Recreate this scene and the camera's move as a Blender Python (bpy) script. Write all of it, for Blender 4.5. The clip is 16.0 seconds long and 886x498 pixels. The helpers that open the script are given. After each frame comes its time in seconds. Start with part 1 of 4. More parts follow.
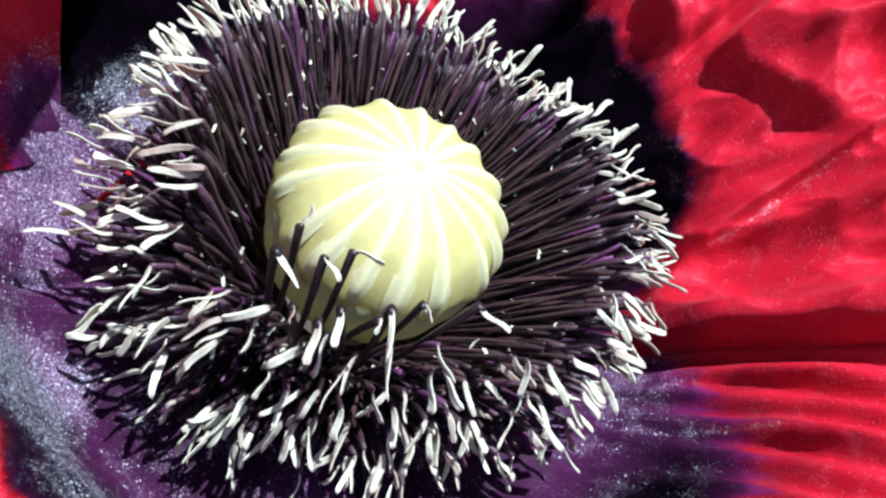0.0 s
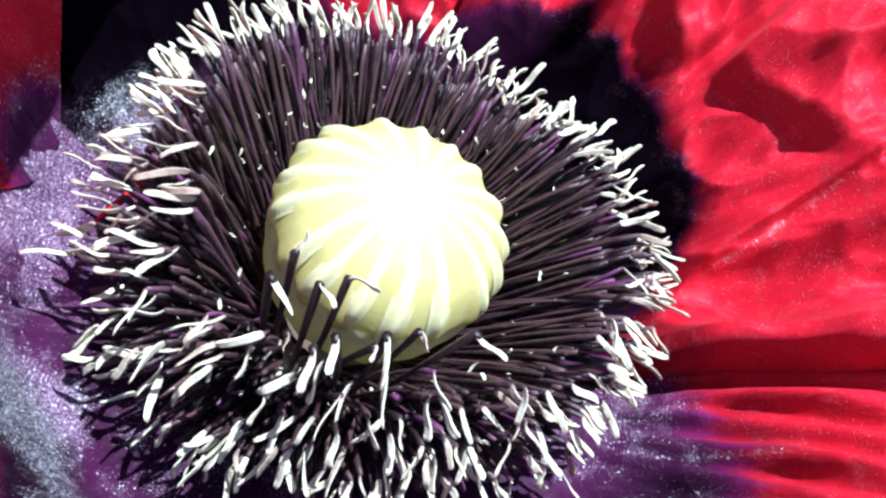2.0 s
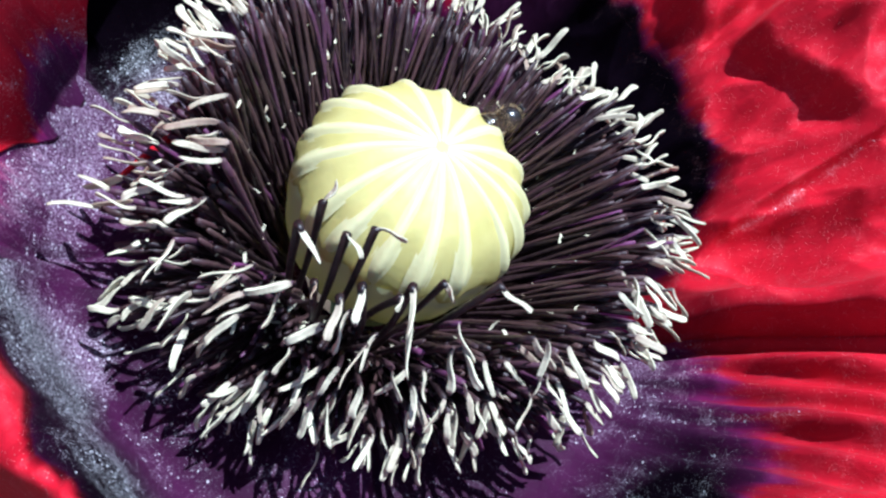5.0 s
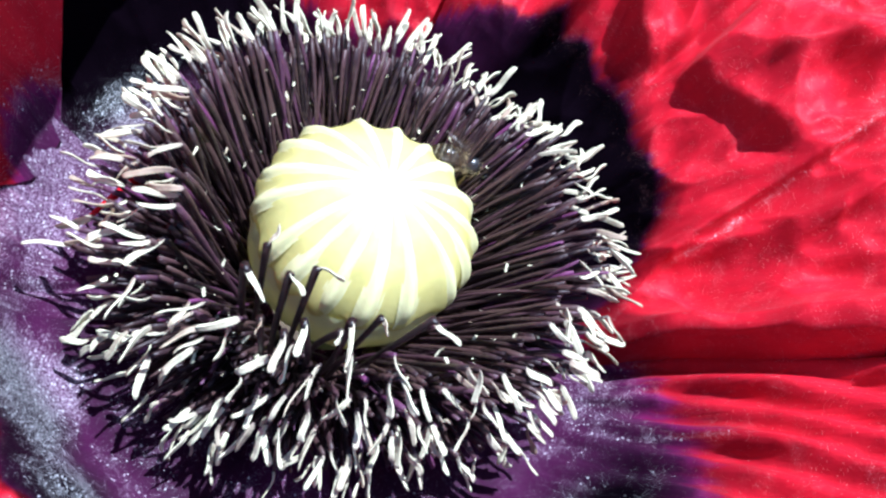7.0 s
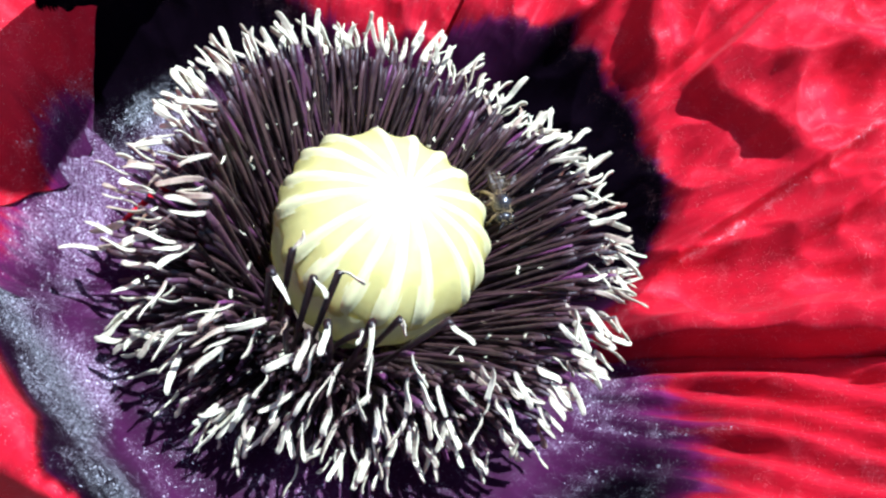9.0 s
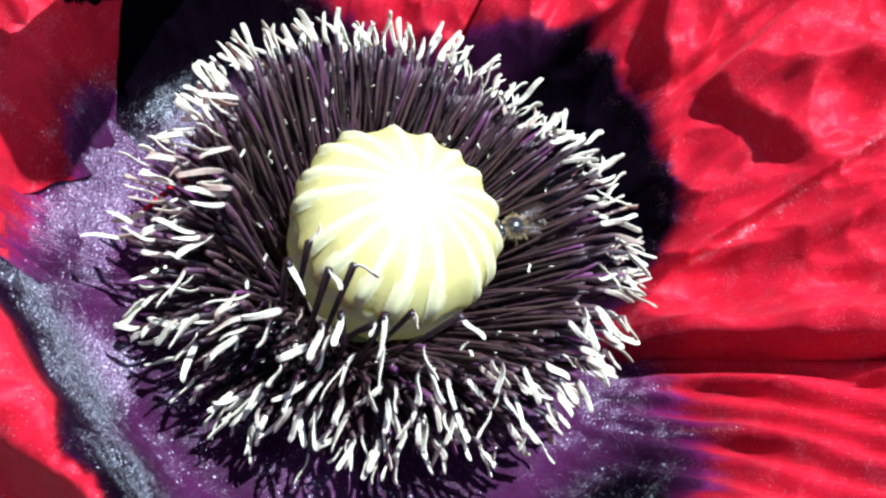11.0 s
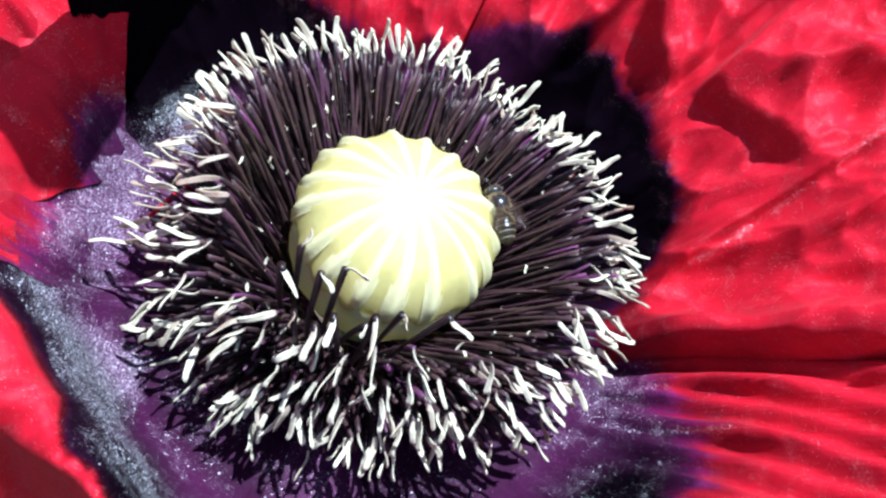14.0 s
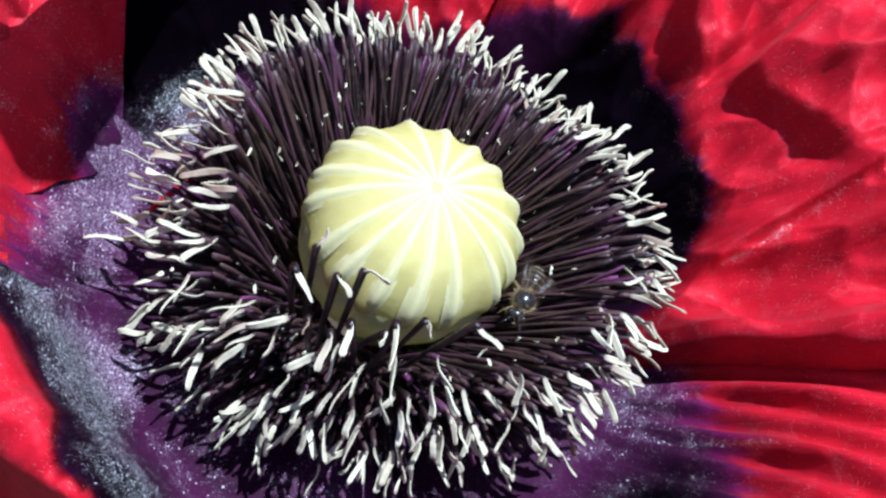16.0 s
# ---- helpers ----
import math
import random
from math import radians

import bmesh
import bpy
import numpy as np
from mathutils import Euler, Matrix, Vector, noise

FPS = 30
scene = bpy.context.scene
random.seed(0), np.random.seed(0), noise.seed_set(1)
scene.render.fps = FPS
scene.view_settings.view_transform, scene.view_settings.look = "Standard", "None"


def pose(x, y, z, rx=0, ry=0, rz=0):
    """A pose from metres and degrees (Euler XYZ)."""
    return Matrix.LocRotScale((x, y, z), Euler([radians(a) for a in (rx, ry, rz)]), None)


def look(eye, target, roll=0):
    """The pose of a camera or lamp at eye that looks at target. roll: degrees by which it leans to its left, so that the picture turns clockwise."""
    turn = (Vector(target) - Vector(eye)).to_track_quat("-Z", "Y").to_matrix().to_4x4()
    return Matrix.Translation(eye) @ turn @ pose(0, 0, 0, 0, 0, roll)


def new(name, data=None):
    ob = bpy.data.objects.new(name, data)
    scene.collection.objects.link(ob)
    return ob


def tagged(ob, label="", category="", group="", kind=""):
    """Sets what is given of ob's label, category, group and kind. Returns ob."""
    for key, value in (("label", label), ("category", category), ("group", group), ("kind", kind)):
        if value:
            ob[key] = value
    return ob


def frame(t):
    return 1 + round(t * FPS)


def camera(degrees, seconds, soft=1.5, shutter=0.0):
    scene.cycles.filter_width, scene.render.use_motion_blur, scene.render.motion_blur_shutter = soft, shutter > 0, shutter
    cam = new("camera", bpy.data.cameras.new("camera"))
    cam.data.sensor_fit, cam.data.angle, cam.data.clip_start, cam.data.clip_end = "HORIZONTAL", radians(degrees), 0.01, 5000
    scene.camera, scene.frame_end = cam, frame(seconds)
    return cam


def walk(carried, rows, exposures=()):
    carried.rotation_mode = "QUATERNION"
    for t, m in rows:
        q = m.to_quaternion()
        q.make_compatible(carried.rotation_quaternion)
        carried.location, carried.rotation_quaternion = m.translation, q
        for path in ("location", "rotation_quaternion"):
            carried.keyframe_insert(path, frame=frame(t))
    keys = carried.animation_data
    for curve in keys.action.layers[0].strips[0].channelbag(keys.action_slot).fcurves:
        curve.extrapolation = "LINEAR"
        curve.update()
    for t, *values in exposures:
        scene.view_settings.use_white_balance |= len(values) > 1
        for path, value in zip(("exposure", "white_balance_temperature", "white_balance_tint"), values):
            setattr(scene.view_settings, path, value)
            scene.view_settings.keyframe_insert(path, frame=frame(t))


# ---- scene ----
# Camera: seconds, eye in metres, yaw, pitch and roll in degrees.
EXPOSURE, SUN, SKY = 1.1, 4.0, 0.05
GAIN = [(0.0, 0.19), (0.5, 0.29), (1.0, 0.54), (1.5, 0.51), (2.0, 0.57), (2.5, 0.56), (3.0, 0.42), (3.5, 0.1), (4.2, 0.1), (6.3, 0.34), (7.0, 0.52), (8.2, 0.5), (10.5, 0.52), (11.5, 0.51), (12.0, 0.52), (12.5, 0.2), (13.0, 0.39), (14.0, 0.38), (14.5, 0.34), (15.0, -0.04), (16.0, -0.04)]
CAPSULE_AT = (-0.0051, 0.0507, 0.6092)
cam = camera(52.0, 16.0, soft=2.5)
PATH = [
    (0, 0.00396, 0.00009, 0.66789, 4.490, -50.585, -3.654),
    (0.5, 0.00651, -0.00004, 0.66876, 4.549, -50.338, -3.947),
    (1, 0.00655, -0.00065, 0.67041, 5.363, -50.415, -4.345),
    (1.5, 0.00597, -0.00037, 0.67030, 5.235, -50.315, -3.885),
    (2, 0.00500, 0.00195, 0.66842, 5.692, -50.464, -4.234),
    (2.5, 0.00466, 0.00184, 0.66784, 5.575, -50.595, -4.056),
    (3, 0.00361, -0.00055, 0.66833, 5.643, -50.658, -4.063),
    (3.5, 0.00284, -0.00006, 0.66731, 5.351, -50.726, -3.674),
    (4, 0.00251, 0.00160, 0.66690, 5.649, -50.816, -3.766),
    (4.2, 0.00254, 0.00053, 0.66612, 5.792, -50.844, -3.743),
    (6.3, 0.00756, -0.00141, 0.67123, 7.275, -51.127, -4.822),
    (6.5, 0.00841, -0.00170, 0.67183, 7.569, -51.077, -5.287),
    (7, 0.00977, -0.00125, 0.67266, 7.629, -50.928, -5.398),
    (7.5, 0.00769, -0.00321, 0.67224, 7.831, -51.118, -5.240),
    (8, 0.00925, -0.00298, 0.67498, 8.314, -50.836, -5.760),
    (8.2, 0.00968, -0.00303, 0.67555, 8.405, -51.131, -5.982),
    (10.3, 0.00985, -0.00460, 0.67691, 9.547, -50.522, -6.342),
    (10.5, 0.00966, -0.00501, 0.67811, 9.081, -50.382, -5.277),
    (10.8, 0.00918, -0.00512, 0.67699, 9.414, -51.090, -5.493),
    (11, 0.00986, -0.00453, 0.67695, 9.961, -50.877, -6.005),
    (11.5, 0.01152, -0.00373, 0.67624, 10.008, -51.515, -6.037),
    (11.8, 0.01409, -0.00610, 0.67728, 10.956, -51.563, -6.874),
    (12, 0.01522, -0.01156, 0.67878, 11.520, -51.186, -7.858),
    (12.2, 0.01220, -0.01239, 0.67717, 12.261, -51.755, -8.152),
    (12.3, 0.01135, -0.01193, 0.67778, 12.653, -51.648, -7.882),
    (12.5, 0.01424, -0.01039, 0.67949, 13.101, -51.144, -8.483),
    (12.7, 0.01302, -0.00806, 0.67879, 12.596, -50.654, -8.280),
    (13, 0.01483, -0.00218, 0.67812, 13.198, -51.227, -8.850),
    (13.5, 0.01350, -0.00353, 0.67711, 13.384, -51.324, -8.740),
    (14, 0.01407, -0.00482, 0.67851, 13.664, -50.828, -9.243),
    (14.5, 0.01422, -0.00394, 0.67831, 14.221, -51.284, -9.359),
    (15, 0.01230, -0.00306, 0.67674, 13.880, -51.620, -8.843),
    (15.5, 0.01025, -0.00174, 0.67628, 13.378, -51.454, -8.488),
    (16, 0.01047, -0.00076, 0.67462, 13.052, -51.508, -8.350),
]
walk(cam, [(t, pose(x, y, z, 90 + pitch, 0, yaw) @ pose(0, 0, 0, 0, 0, roll)) for t, x, y, z, yaw, pitch, roll in PATH], exposures=[(t, EXPOSURE + stops, 5050, 10) for t, stops in GAIN])

# ---- light ----
SUN_WAY = Vector((0.456, 0.079, 0.887)).normalized()  # from the flower towards the sun
SUN_EL = math.asin(SUN_WAY.z)
SUN_AZ = math.atan2(SUN_WAY.x, SUN_WAY.y)
sky_world = bpy.data.worlds.new("sky")
sky_world.use_nodes = True
scene.world = sky_world
wn = sky_world.node_tree.nodes
sky = wn.new("ShaderNodeTexSky")
sky.sky_type, sky.sun_disc = "NISHITA", False
sky.sun_elevation, sky.sun_rotation = SUN_EL, SUN_AZ
sky_world.node_tree.links.new(sky.outputs[0], wn["Background"].inputs[0])
wn["Background"].inputs[1].default_value = SKY
sun_data = bpy.data.lights.new("sun", "SUN")
sun_data.energy, sun_data.angle, sun_data.color = SUN, radians(0.53), (1.0, 0.96, 0.9)
sun = new("sun", sun_data)
sun.matrix_world = look((0.3, 0.2, 2.0), Vector((0.3, 0.2, 2.0)) - SUN_WAY)

# ---- materials ----


def material(name):
    mat = bpy.data.materials.new(name)
    mat.use_nodes = True
    tree = mat.node_tree
    return mat, tree, tree.nodes, tree.links, tree.nodes["Principled BSDF"]


def ramp(nodes, links, source, stops):
    """A colour ramp on a value: stops of (place, colour)."""
    node = nodes.new("ShaderNodeValToRGB")
    while len(node.color_ramp.elements) < len(stops):
        node.color_ramp.elements.new(0.5)
    for element, (place, colour) in zip(node.color_ramp.elements, stops):
        element.position, element.color = place, (*colour, 1)
    links.new(source, node.inputs[0])
    return node.outputs[0]


def texture(nodes, links, kind, scale, detail=3.0, coord="Object", stretch=None, rough=0.55):
    node, where = nodes.new(kind), nodes.new("ShaderNodeTexCoord")
    source = where.outputs[coord]
    if stretch:
        m = nodes.new("ShaderNodeMapping")
        m.inputs["Scale"].default_value = stretch
        links.new(source, m.inputs[0])
        source = m.outputs[0]
    links.new(source, node.inputs["Vector"])
    node.inputs["Scale"].default_value = scale
    if kind == "ShaderNodeTexNoise":
        node.inputs["Detail"].default_value = detail
        node.inputs["Roughness"].default_value = rough
    return node


def maths(nodes, links, op, a, b=0.0, clamp=False):
    node = nodes.new("ShaderNodeMath")
    node.operation, node.use_clamp = op, clamp
    for slot, v in enumerate((a, b)):
        if isinstance(v, (int, float)):
            node.inputs[slot].default_value = v
        else:
            links.new(v, node.inputs[slot])
    return node.outputs[0]


def mixed(nodes, links, factor, a, b):
    node = nodes.new("ShaderNodeMix")
    node.data_type = "RGBA"
    if isinstance(factor, (int, float)):
        node.inputs[0].default_value = factor
    else:
        links.new(factor, node.inputs[0])
    for slot, v in ((6, a), (7, b)):
        if isinstance(v, tuple):
            node.inputs[slot].default_value = (*v, 1)
        else:
            links.new(v, node.inputs[slot])
    return node.outputs[2]


def bumped(nodes, links, bsdf, height, distance, strength=1.0):
    node = nodes.new("ShaderNodeBump")
    node.inputs["Strength"].default_value, node.inputs["Distance"].default_value = strength, distance
    links.new(height, node.inputs["Height"])
    links.new(node.outputs[0], bsdf.inputs["Normal"])
    return node


def petal_material():
    """Silky red petal with a dark purple blotch at its base, dusted with pale powder. The petals carry how far
    each place lies beyond the blotch's rim (pigment), how dusty it is (bloom) and the place along and across the petal (grain)."""
    mat, tree, nodes, links, bsdf = material("petal_silk")

    def attribute(name):
        node = nodes.new("ShaderNodeAttribute")
        node.attribute_name = name
        return node

    pigment, bloom = attribute("pigment").outputs["Fac"], attribute("bloom").outputs["Fac"]
    black = attribute("black").outputs["Fac"]
    grain_at = attribute("grain").outputs["Vector"]
    veins = nodes.new("ShaderNodeTexNoise")
    veins.inputs["Scale"].default_value, veins.inputs["Detail"].default_value = 1.0, 4.0
    links.new(grain_at, veins.inputs["Vector"])
    large = texture(nodes, links, "ShaderNodeTexNoise", 150, 3)
    fine = texture(nodes, links, "ShaderNodeTexNoise", 5200, 4, rough=0.8)
    # pigment from black through purple to red, with a feathered rim along the veins
    rim = maths(nodes, links, "ADD", pigment, maths(nodes, links, "MULTIPLY", maths(nodes, links, "SUBTRACT", veins.outputs["Fac"], 0.5), 1.3))
    rim = maths(nodes, links, "ADD", rim, maths(nodes, links, "MULTIPLY", maths(nodes, links, "SUBTRACT", large.outputs["Fac"], 0.5), 0.5))
    rim = maths(nodes, links, "ADD", maths(nodes, links, "MULTIPLY", rim, 0.5), 0.5, True)
    base = ramp(nodes, links, rim, [(0.0, (0.062, 0.008, 0.050)), (0.33, (0.112, 0.012, 0.078)), (0.44, (0.21, 0.013, 0.110)), (0.53, (0.27, 0.008, 0.070)),
                                    (0.66, (0.42, 0.004, 0.020)), (1.0, (0.64, 0.007, 0.026))])
    # black deepens the blotch and also holds shade painted in under the stamens
    base = mixed(nodes, links, black, base, (0.003, 0.0015, 0.0035))
    shade = maths(nodes, links, "ADD", maths(nodes, links, "ADD", maths(nodes, links, "MULTIPLY", veins.outputs["Fac"], 0.2), maths(nodes, links, "MULTIPLY", large.outputs["Fac"], 0.45)), 0.38)
    mid = texture(nodes, links, "ShaderNodeTexNoise", 420, 4)
    shade = maths(nodes, links, "ADD", shade, maths(nodes, links, "ADD", maths(nodes, links, "MULTIPLY", mid.outputs["Fac"], 0.3), maths(nodes, links, "MULTIPLY", fine.outputs["Fac"], 0.3)))
    tint = nodes.new("ShaderNodeMix")
    tint.data_type, tint.blend_type = "RGBA", "MULTIPLY"
    tint.inputs[0].default_value = 1.0
    links.new(base, tint.inputs[6])
    links.new(shade, tint.inputs[7])
    base = tint.outputs[2]
    # pale powder in bright specks, thick in some patches and thin in others
    def centred(source, weight, zero=0.5):
        return maths(nodes, links, "MULTIPLY", maths(nodes, links, "SUBTRACT", source.outputs["Fac"], zero), weight)

    patch = texture(nodes, links, "ShaderNodeTexNoise", 330, 3, stretch=(1.0, 1.0, 1.6))
    thick = maths(nodes, links, "ADD", maths(nodes, links, "ADD", centred(patch, 3.8), centred(large, 3.2)), centred(veins, 1.4))
    thick = maths(nodes, links, "ADD", thick, maths(nodes, links, "MULTIPLY", maths(nodes, links, "SUBTRACT", bloom, 0.81), 3.5))
    thick = maths(nodes, links, "MINIMUM", thick, 0.15)
    dust = maths(nodes, links, "ADD", centred(fine, 15.0, 0.50), thick, True)
    film = maths(nodes, links, "MULTIPLY", maths(nodes, links, "ADD", maths(nodes, links, "MULTIPLY", thick, 0.5), 0.55, True), 0.15)
    dust = maths(nodes, links, "MULTIPLY", maths(nodes, links, "MAXIMUM", dust, film), maths(nodes, links, "MULTIPLY", bloom, 2.0, True))
    # thin dust on the red, together with the silk's sheen painted in patches
    haze = maths(nodes, links, "SUBTRACT", maths(nodes, links, "ADD", centred(fine, 5.0), centred(patch, 3.5)), 0.35, True)
    base = mixed(nodes, links, maths(nodes, links, "MULTIPLY", haze, maths(nodes, links, "MULTIPLY", rim, 0.16)), base, (0.80, 0.34, 0.38))
    powder = mixed(nodes, links, black, mixed(nodes, links, rim, (0.56, 0.42, 0.57), (0.80, 0.48, 0.50)), (0.54, 0.56, 0.57))
    base = mixed(nodes, links, maths(nodes, links, "MULTIPLY", dust, 0.72), base, powder)
    crumbs = texture(nodes, links, "ShaderNodeTexVoronoi", 3300)
    lot = nodes.new("ShaderNodeSeparateColor")
    links.new(crumbs.outputs["Color"], lot.inputs[0])
    many = maths(nodes, links, "MULTIPLY", maths(nodes, links, "ADD", maths(nodes, links, "MULTIPLY", thick, 0.28), 0.42, True), maths(nodes, links, "MULTIPLY", bloom, 1.6, True))
    crumb = maths(nodes, links, "MULTIPLY", maths(nodes, links, "LESS_THAN", lot.outputs[0], many), maths(nodes, links, "LESS_THAN", crumbs.outputs["Distance"], maths(nodes, links, "ADD", maths(nodes, links, "MULTIPLY", lot.outputs[1], 0.3), 0.12)))
    base = mixed(nodes, links, maths(nodes, links, "MULTIPLY", crumb, 0.9), base, mixed(nodes, links, black, (0.74, 0.68, 0.74), (0.70, 0.73, 0.74)))
    grit = texture(nodes, links, "ShaderNodeTexVoronoi", 5200)
    spot = maths(nodes, links, "LESS_THAN", grit.outputs["Distance"], 0.17)
    pick = nodes.new("ShaderNodeSeparateColor")
    links.new(grit.outputs["Color"], pick.inputs[0])
    spot = maths(nodes, links, "MULTIPLY", spot, maths(nodes, links, "GREATER_THAN", maths(nodes, links, "ADD", pick.outputs[0], maths(nodes, links, "MULTIPLY", patch.outputs["Fac"], 1.1)), 1.22))
    base = mixed(nodes, links, maths(nodes, links, "MULTIPLY", maths(nodes, links, "MULTIPLY", spot, rim), 0.75), base, (0.80, 0.55, 0.52))
    links.new(base, bsdf.inputs["Base Color"])
    bsdf.inputs["Roughness"].default_value = 0.55
    links.new(maths(nodes, links, "SUBTRACT", 0.22, maths(nodes, links, "MULTIPLY", black, 0.22)), bsdf.inputs["Specular IOR Level"])
    links.new(maths(nodes, links, "MULTIPLY", maths(nodes, links, "SUBTRACT", 1.0, black), 0.03), bsdf.inputs["Sheen Weight"])
    bsdf.inputs["Sheen Roughness"].default_value = 0.4
    height = maths(nodes, links, "ADD", maths(nodes, links, "ADD", maths(nodes, links, "MULTIPLY", veins.outputs["Fac"], 0.25), maths(nodes, links, "MULTIPLY", mid.outputs["Fac"], 0.35)), maths(nodes, links, "MULTIPLY", fine.outputs["Fac"], 0.08))
    bump = bumped(nodes, links, bsdf, height, 0.0006, 0.8)
    glow = nodes.new("ShaderNodeBsdfTranslucent")
    links.new(base, glow.inputs[0])
    links.new(bump.outputs[0], glow.inputs[1])
    blend = nodes.new("ShaderNodeMixShader")
    blend.inputs[0].default_value = 0.34
    links.new(bsdf.outputs[0], blend.inputs[1])
    links.new(glow.outputs[0], blend.inputs[2])
    links.new(blend.outputs[0], nodes["Material Output"].inputs[0])
    return mat


def capsule_material(name, low, high):
    mat, tree, nodes, links, bsdf = material(name)
    mottle = texture(nodes, links, "ShaderNodeTexNoise", 260, 4)
    fine = texture(nodes, links, "ShaderNodeTexNoise", 1800, 3)
    base = ramp(nodes, links, mottle.outputs["Fac"], [(0.3, low), (0.7, high)])
    links.new(base, bsdf.inputs["Base Color"])
    bsdf.inputs["Roughness"].default_value = 0.5
    bumped(nodes, links, bsdf, fine.outputs["Fac"], 0.0001, 0.4)
    # fleshy: much of the light passes through
    glow, blend = nodes.new("ShaderNodeBsdfTranslucent"), nodes.new("ShaderNodeMixShader")
    links.new(base, glow.inputs[0])
    blend.inputs[0].default_value = 0.34
    links.new(bsdf.outputs[0], blend.inputs[1])
    links.new(glow.outputs[0], blend.inputs[2])
    links.new(blend.outputs[0], nodes["Material Output"].inputs[0])
    return mat


def filament_material():
    mat, tree, nodes, links, bsdf = material("filament_purple")
    info = nodes.new("ShaderNodeObjectInfo")
    island = nodes.new("ShaderNodeNewGeometry")
    pick = maths(nodes, links, "FRACT", maths(nodes, links, "ADD", info.outputs["Random"], island.outputs["Random Per Island"]))
    streak = texture(nodes, links, "ShaderNodeTexNoise", 1500, 3)
    base = ramp(nodes, links, pick, [(0.0, (0.010, 0.005, 0.007)), (0.5, (0.030, 0.014, 0.018)), (0.8, (0.062, 0.032, 0.030)), (0.93, (0.065, 0.022, 0.050)), (1.0, (0.14, 0.032, 0.11))])
    base = mixed(nodes, links, maths(nodes, links, "MULTIPLY", ramp(nodes, links, streak.outputs["Fac"], [(0.45, (0, 0, 0)), (0.7, (1, 1, 1))]), 0.4), base, (0.075, 0.048, 0.036))
    links.new(base, bsdf.inputs["Base Color"])
    bsdf.inputs["Roughness"].default_value = 0.45
    bsdf.inputs["Specular IOR Level"].default_value = 0.32
    bumped(nodes, links, bsdf, streak.outputs["Fac"], 0.0002, 0.6)
    return mat


def anther_material():
    mat, tree, nodes, links, bsdf = material("anther_cream")
    info = nodes.new("ShaderNodeObjectInfo")
    mottle = texture(nodes, links, "ShaderNodeTexNoise", 900, 3)
    island = nodes.new("ShaderNodeNewGeometry")
    pick = maths(nodes, links, "FRACT", maths(nodes, links, "ADD", info.outputs["Random"], island.outputs["Random Per Island"]))
    base = ramp(nodes, links, pick, [(0.0, (0.30, 0.22, 0.14)), (0.10, (0.44, 0.39, 0.27)), (0.3, (0.57, 0.555, 0.37)), (1.0, (0.68, 0.665, 0.46))])
    base = mixed(nodes, links, ramp(nodes, links, mottle.outputs["Fac"], [(0.45, (0, 0, 0)), (0.75, (0.6, 0.6, 0.6))]), base, (0.42, 0.36, 0.25))
    # brown foot, and the groove's shade painted in the same brown
    foot = nodes.new("ShaderNodeAttribute")
    foot.attribute_name = "foot"
    base = mixed(nodes, links, maths(nodes, links, "MULTIPLY", foot.outputs["Fac"], 0.8), base, (0.16, 0.10, 0.09))
    links.new(base, bsdf.inputs["Base Color"])
    bsdf.inputs["Roughness"].default_value = 0.7
    bumped(nodes, links, bsdf, mottle.outputs["Fac"], 0.0003, 0.8)
    return mat


def plain_material(name, colours, scale, rough, spec=0.4, depth=0.0002):
    mat, tree, nodes, links, bsdf = material(name)
    mottle = texture(nodes, links, "ShaderNodeTexNoise", scale, 4)
    links.new(ramp(nodes, links, mottle.outputs["Fac"], [(0.3, colours[0]), (0.7, colours[1])]), bsdf.inputs["Base Color"])
    bsdf.inputs["Roughness"].default_value = rough
    bsdf.inputs["Specular IOR Level"].default_value = spec
    bumped(nodes, links, bsdf, mottle.outputs["Fac"], depth, 0.6)
    return mat


PETAL = petal_material()
CAPSULE = capsule_material("capsule_green", (0.78, 0.79, 0.42), (0.85, 0.85, 0.50))
STIGMA = capsule_material("stigma_yellow", (0.63, 0.57, 0.18), (0.70, 0.64, 0.24))
RAY = capsule_material("stigma_ray_cream", (0.76, 0.73, 0.37), (0.82, 0.79, 0.45))
FILAMENT = filament_material()
ANTHER = anther_material()
STOUT = plain_material("filament_black", ((0.008, 0.005, 0.005), (0.024, 0.014, 0.013)), 900, 0.4)
STEM = plain_material("stem_green", ((0.08, 0.14, 0.04), (0.13, 0.2, 0.07)), 300, 0.6)
SOIL = plain_material("soil_brown", ((0.05, 0.035, 0.022), (0.11, 0.08, 0.05)), 18, 0.95, 0.2, 0.02)

# ---- helpers for shapes; the flower is drawn in millimetres in its own space, z along its axis ----
MM = 0.001


def mesh_of(name, points, faces, mat, smooth=True):
    me = bpy.data.meshes.new(name)
    me.from_pydata([tuple(p) for p in points], [], faces)
    me.materials.append(mat)
    if smooth:
        me.polygons.foreach_set("use_smooth", [True] * len(me.polygons))
    me.update()
    return me


def part_of(name, me, parent, label=""):
    ob = new(name, me)
    ob.parent = parent
    return tagged(ob, label)


def lattice(x, y, seed):
    """Smooth value noise from -1 to 1 over arrays."""
    table = np.random.RandomState(seed).uniform(-1, 1, (64, 64))
    xi, yi = np.floor(x).astype(int), np.floor(y).astype(int)
    fx, fy = x - xi, y - yi
    fx, fy = fx * fx * (3 - 2 * fx), fy * fy * (3 - 2 * fy)
    a, b = table[xi % 64, yi % 64], table[(xi + 1) % 64, yi % 64]
    c, d = table[xi % 64, (yi + 1) % 64], table[(xi + 1) % 64, (yi + 1) % 64]
    return (a * (1 - fx) + b * fx) * (1 - fy) + (c * (1 - fx) + d * fx) * fy


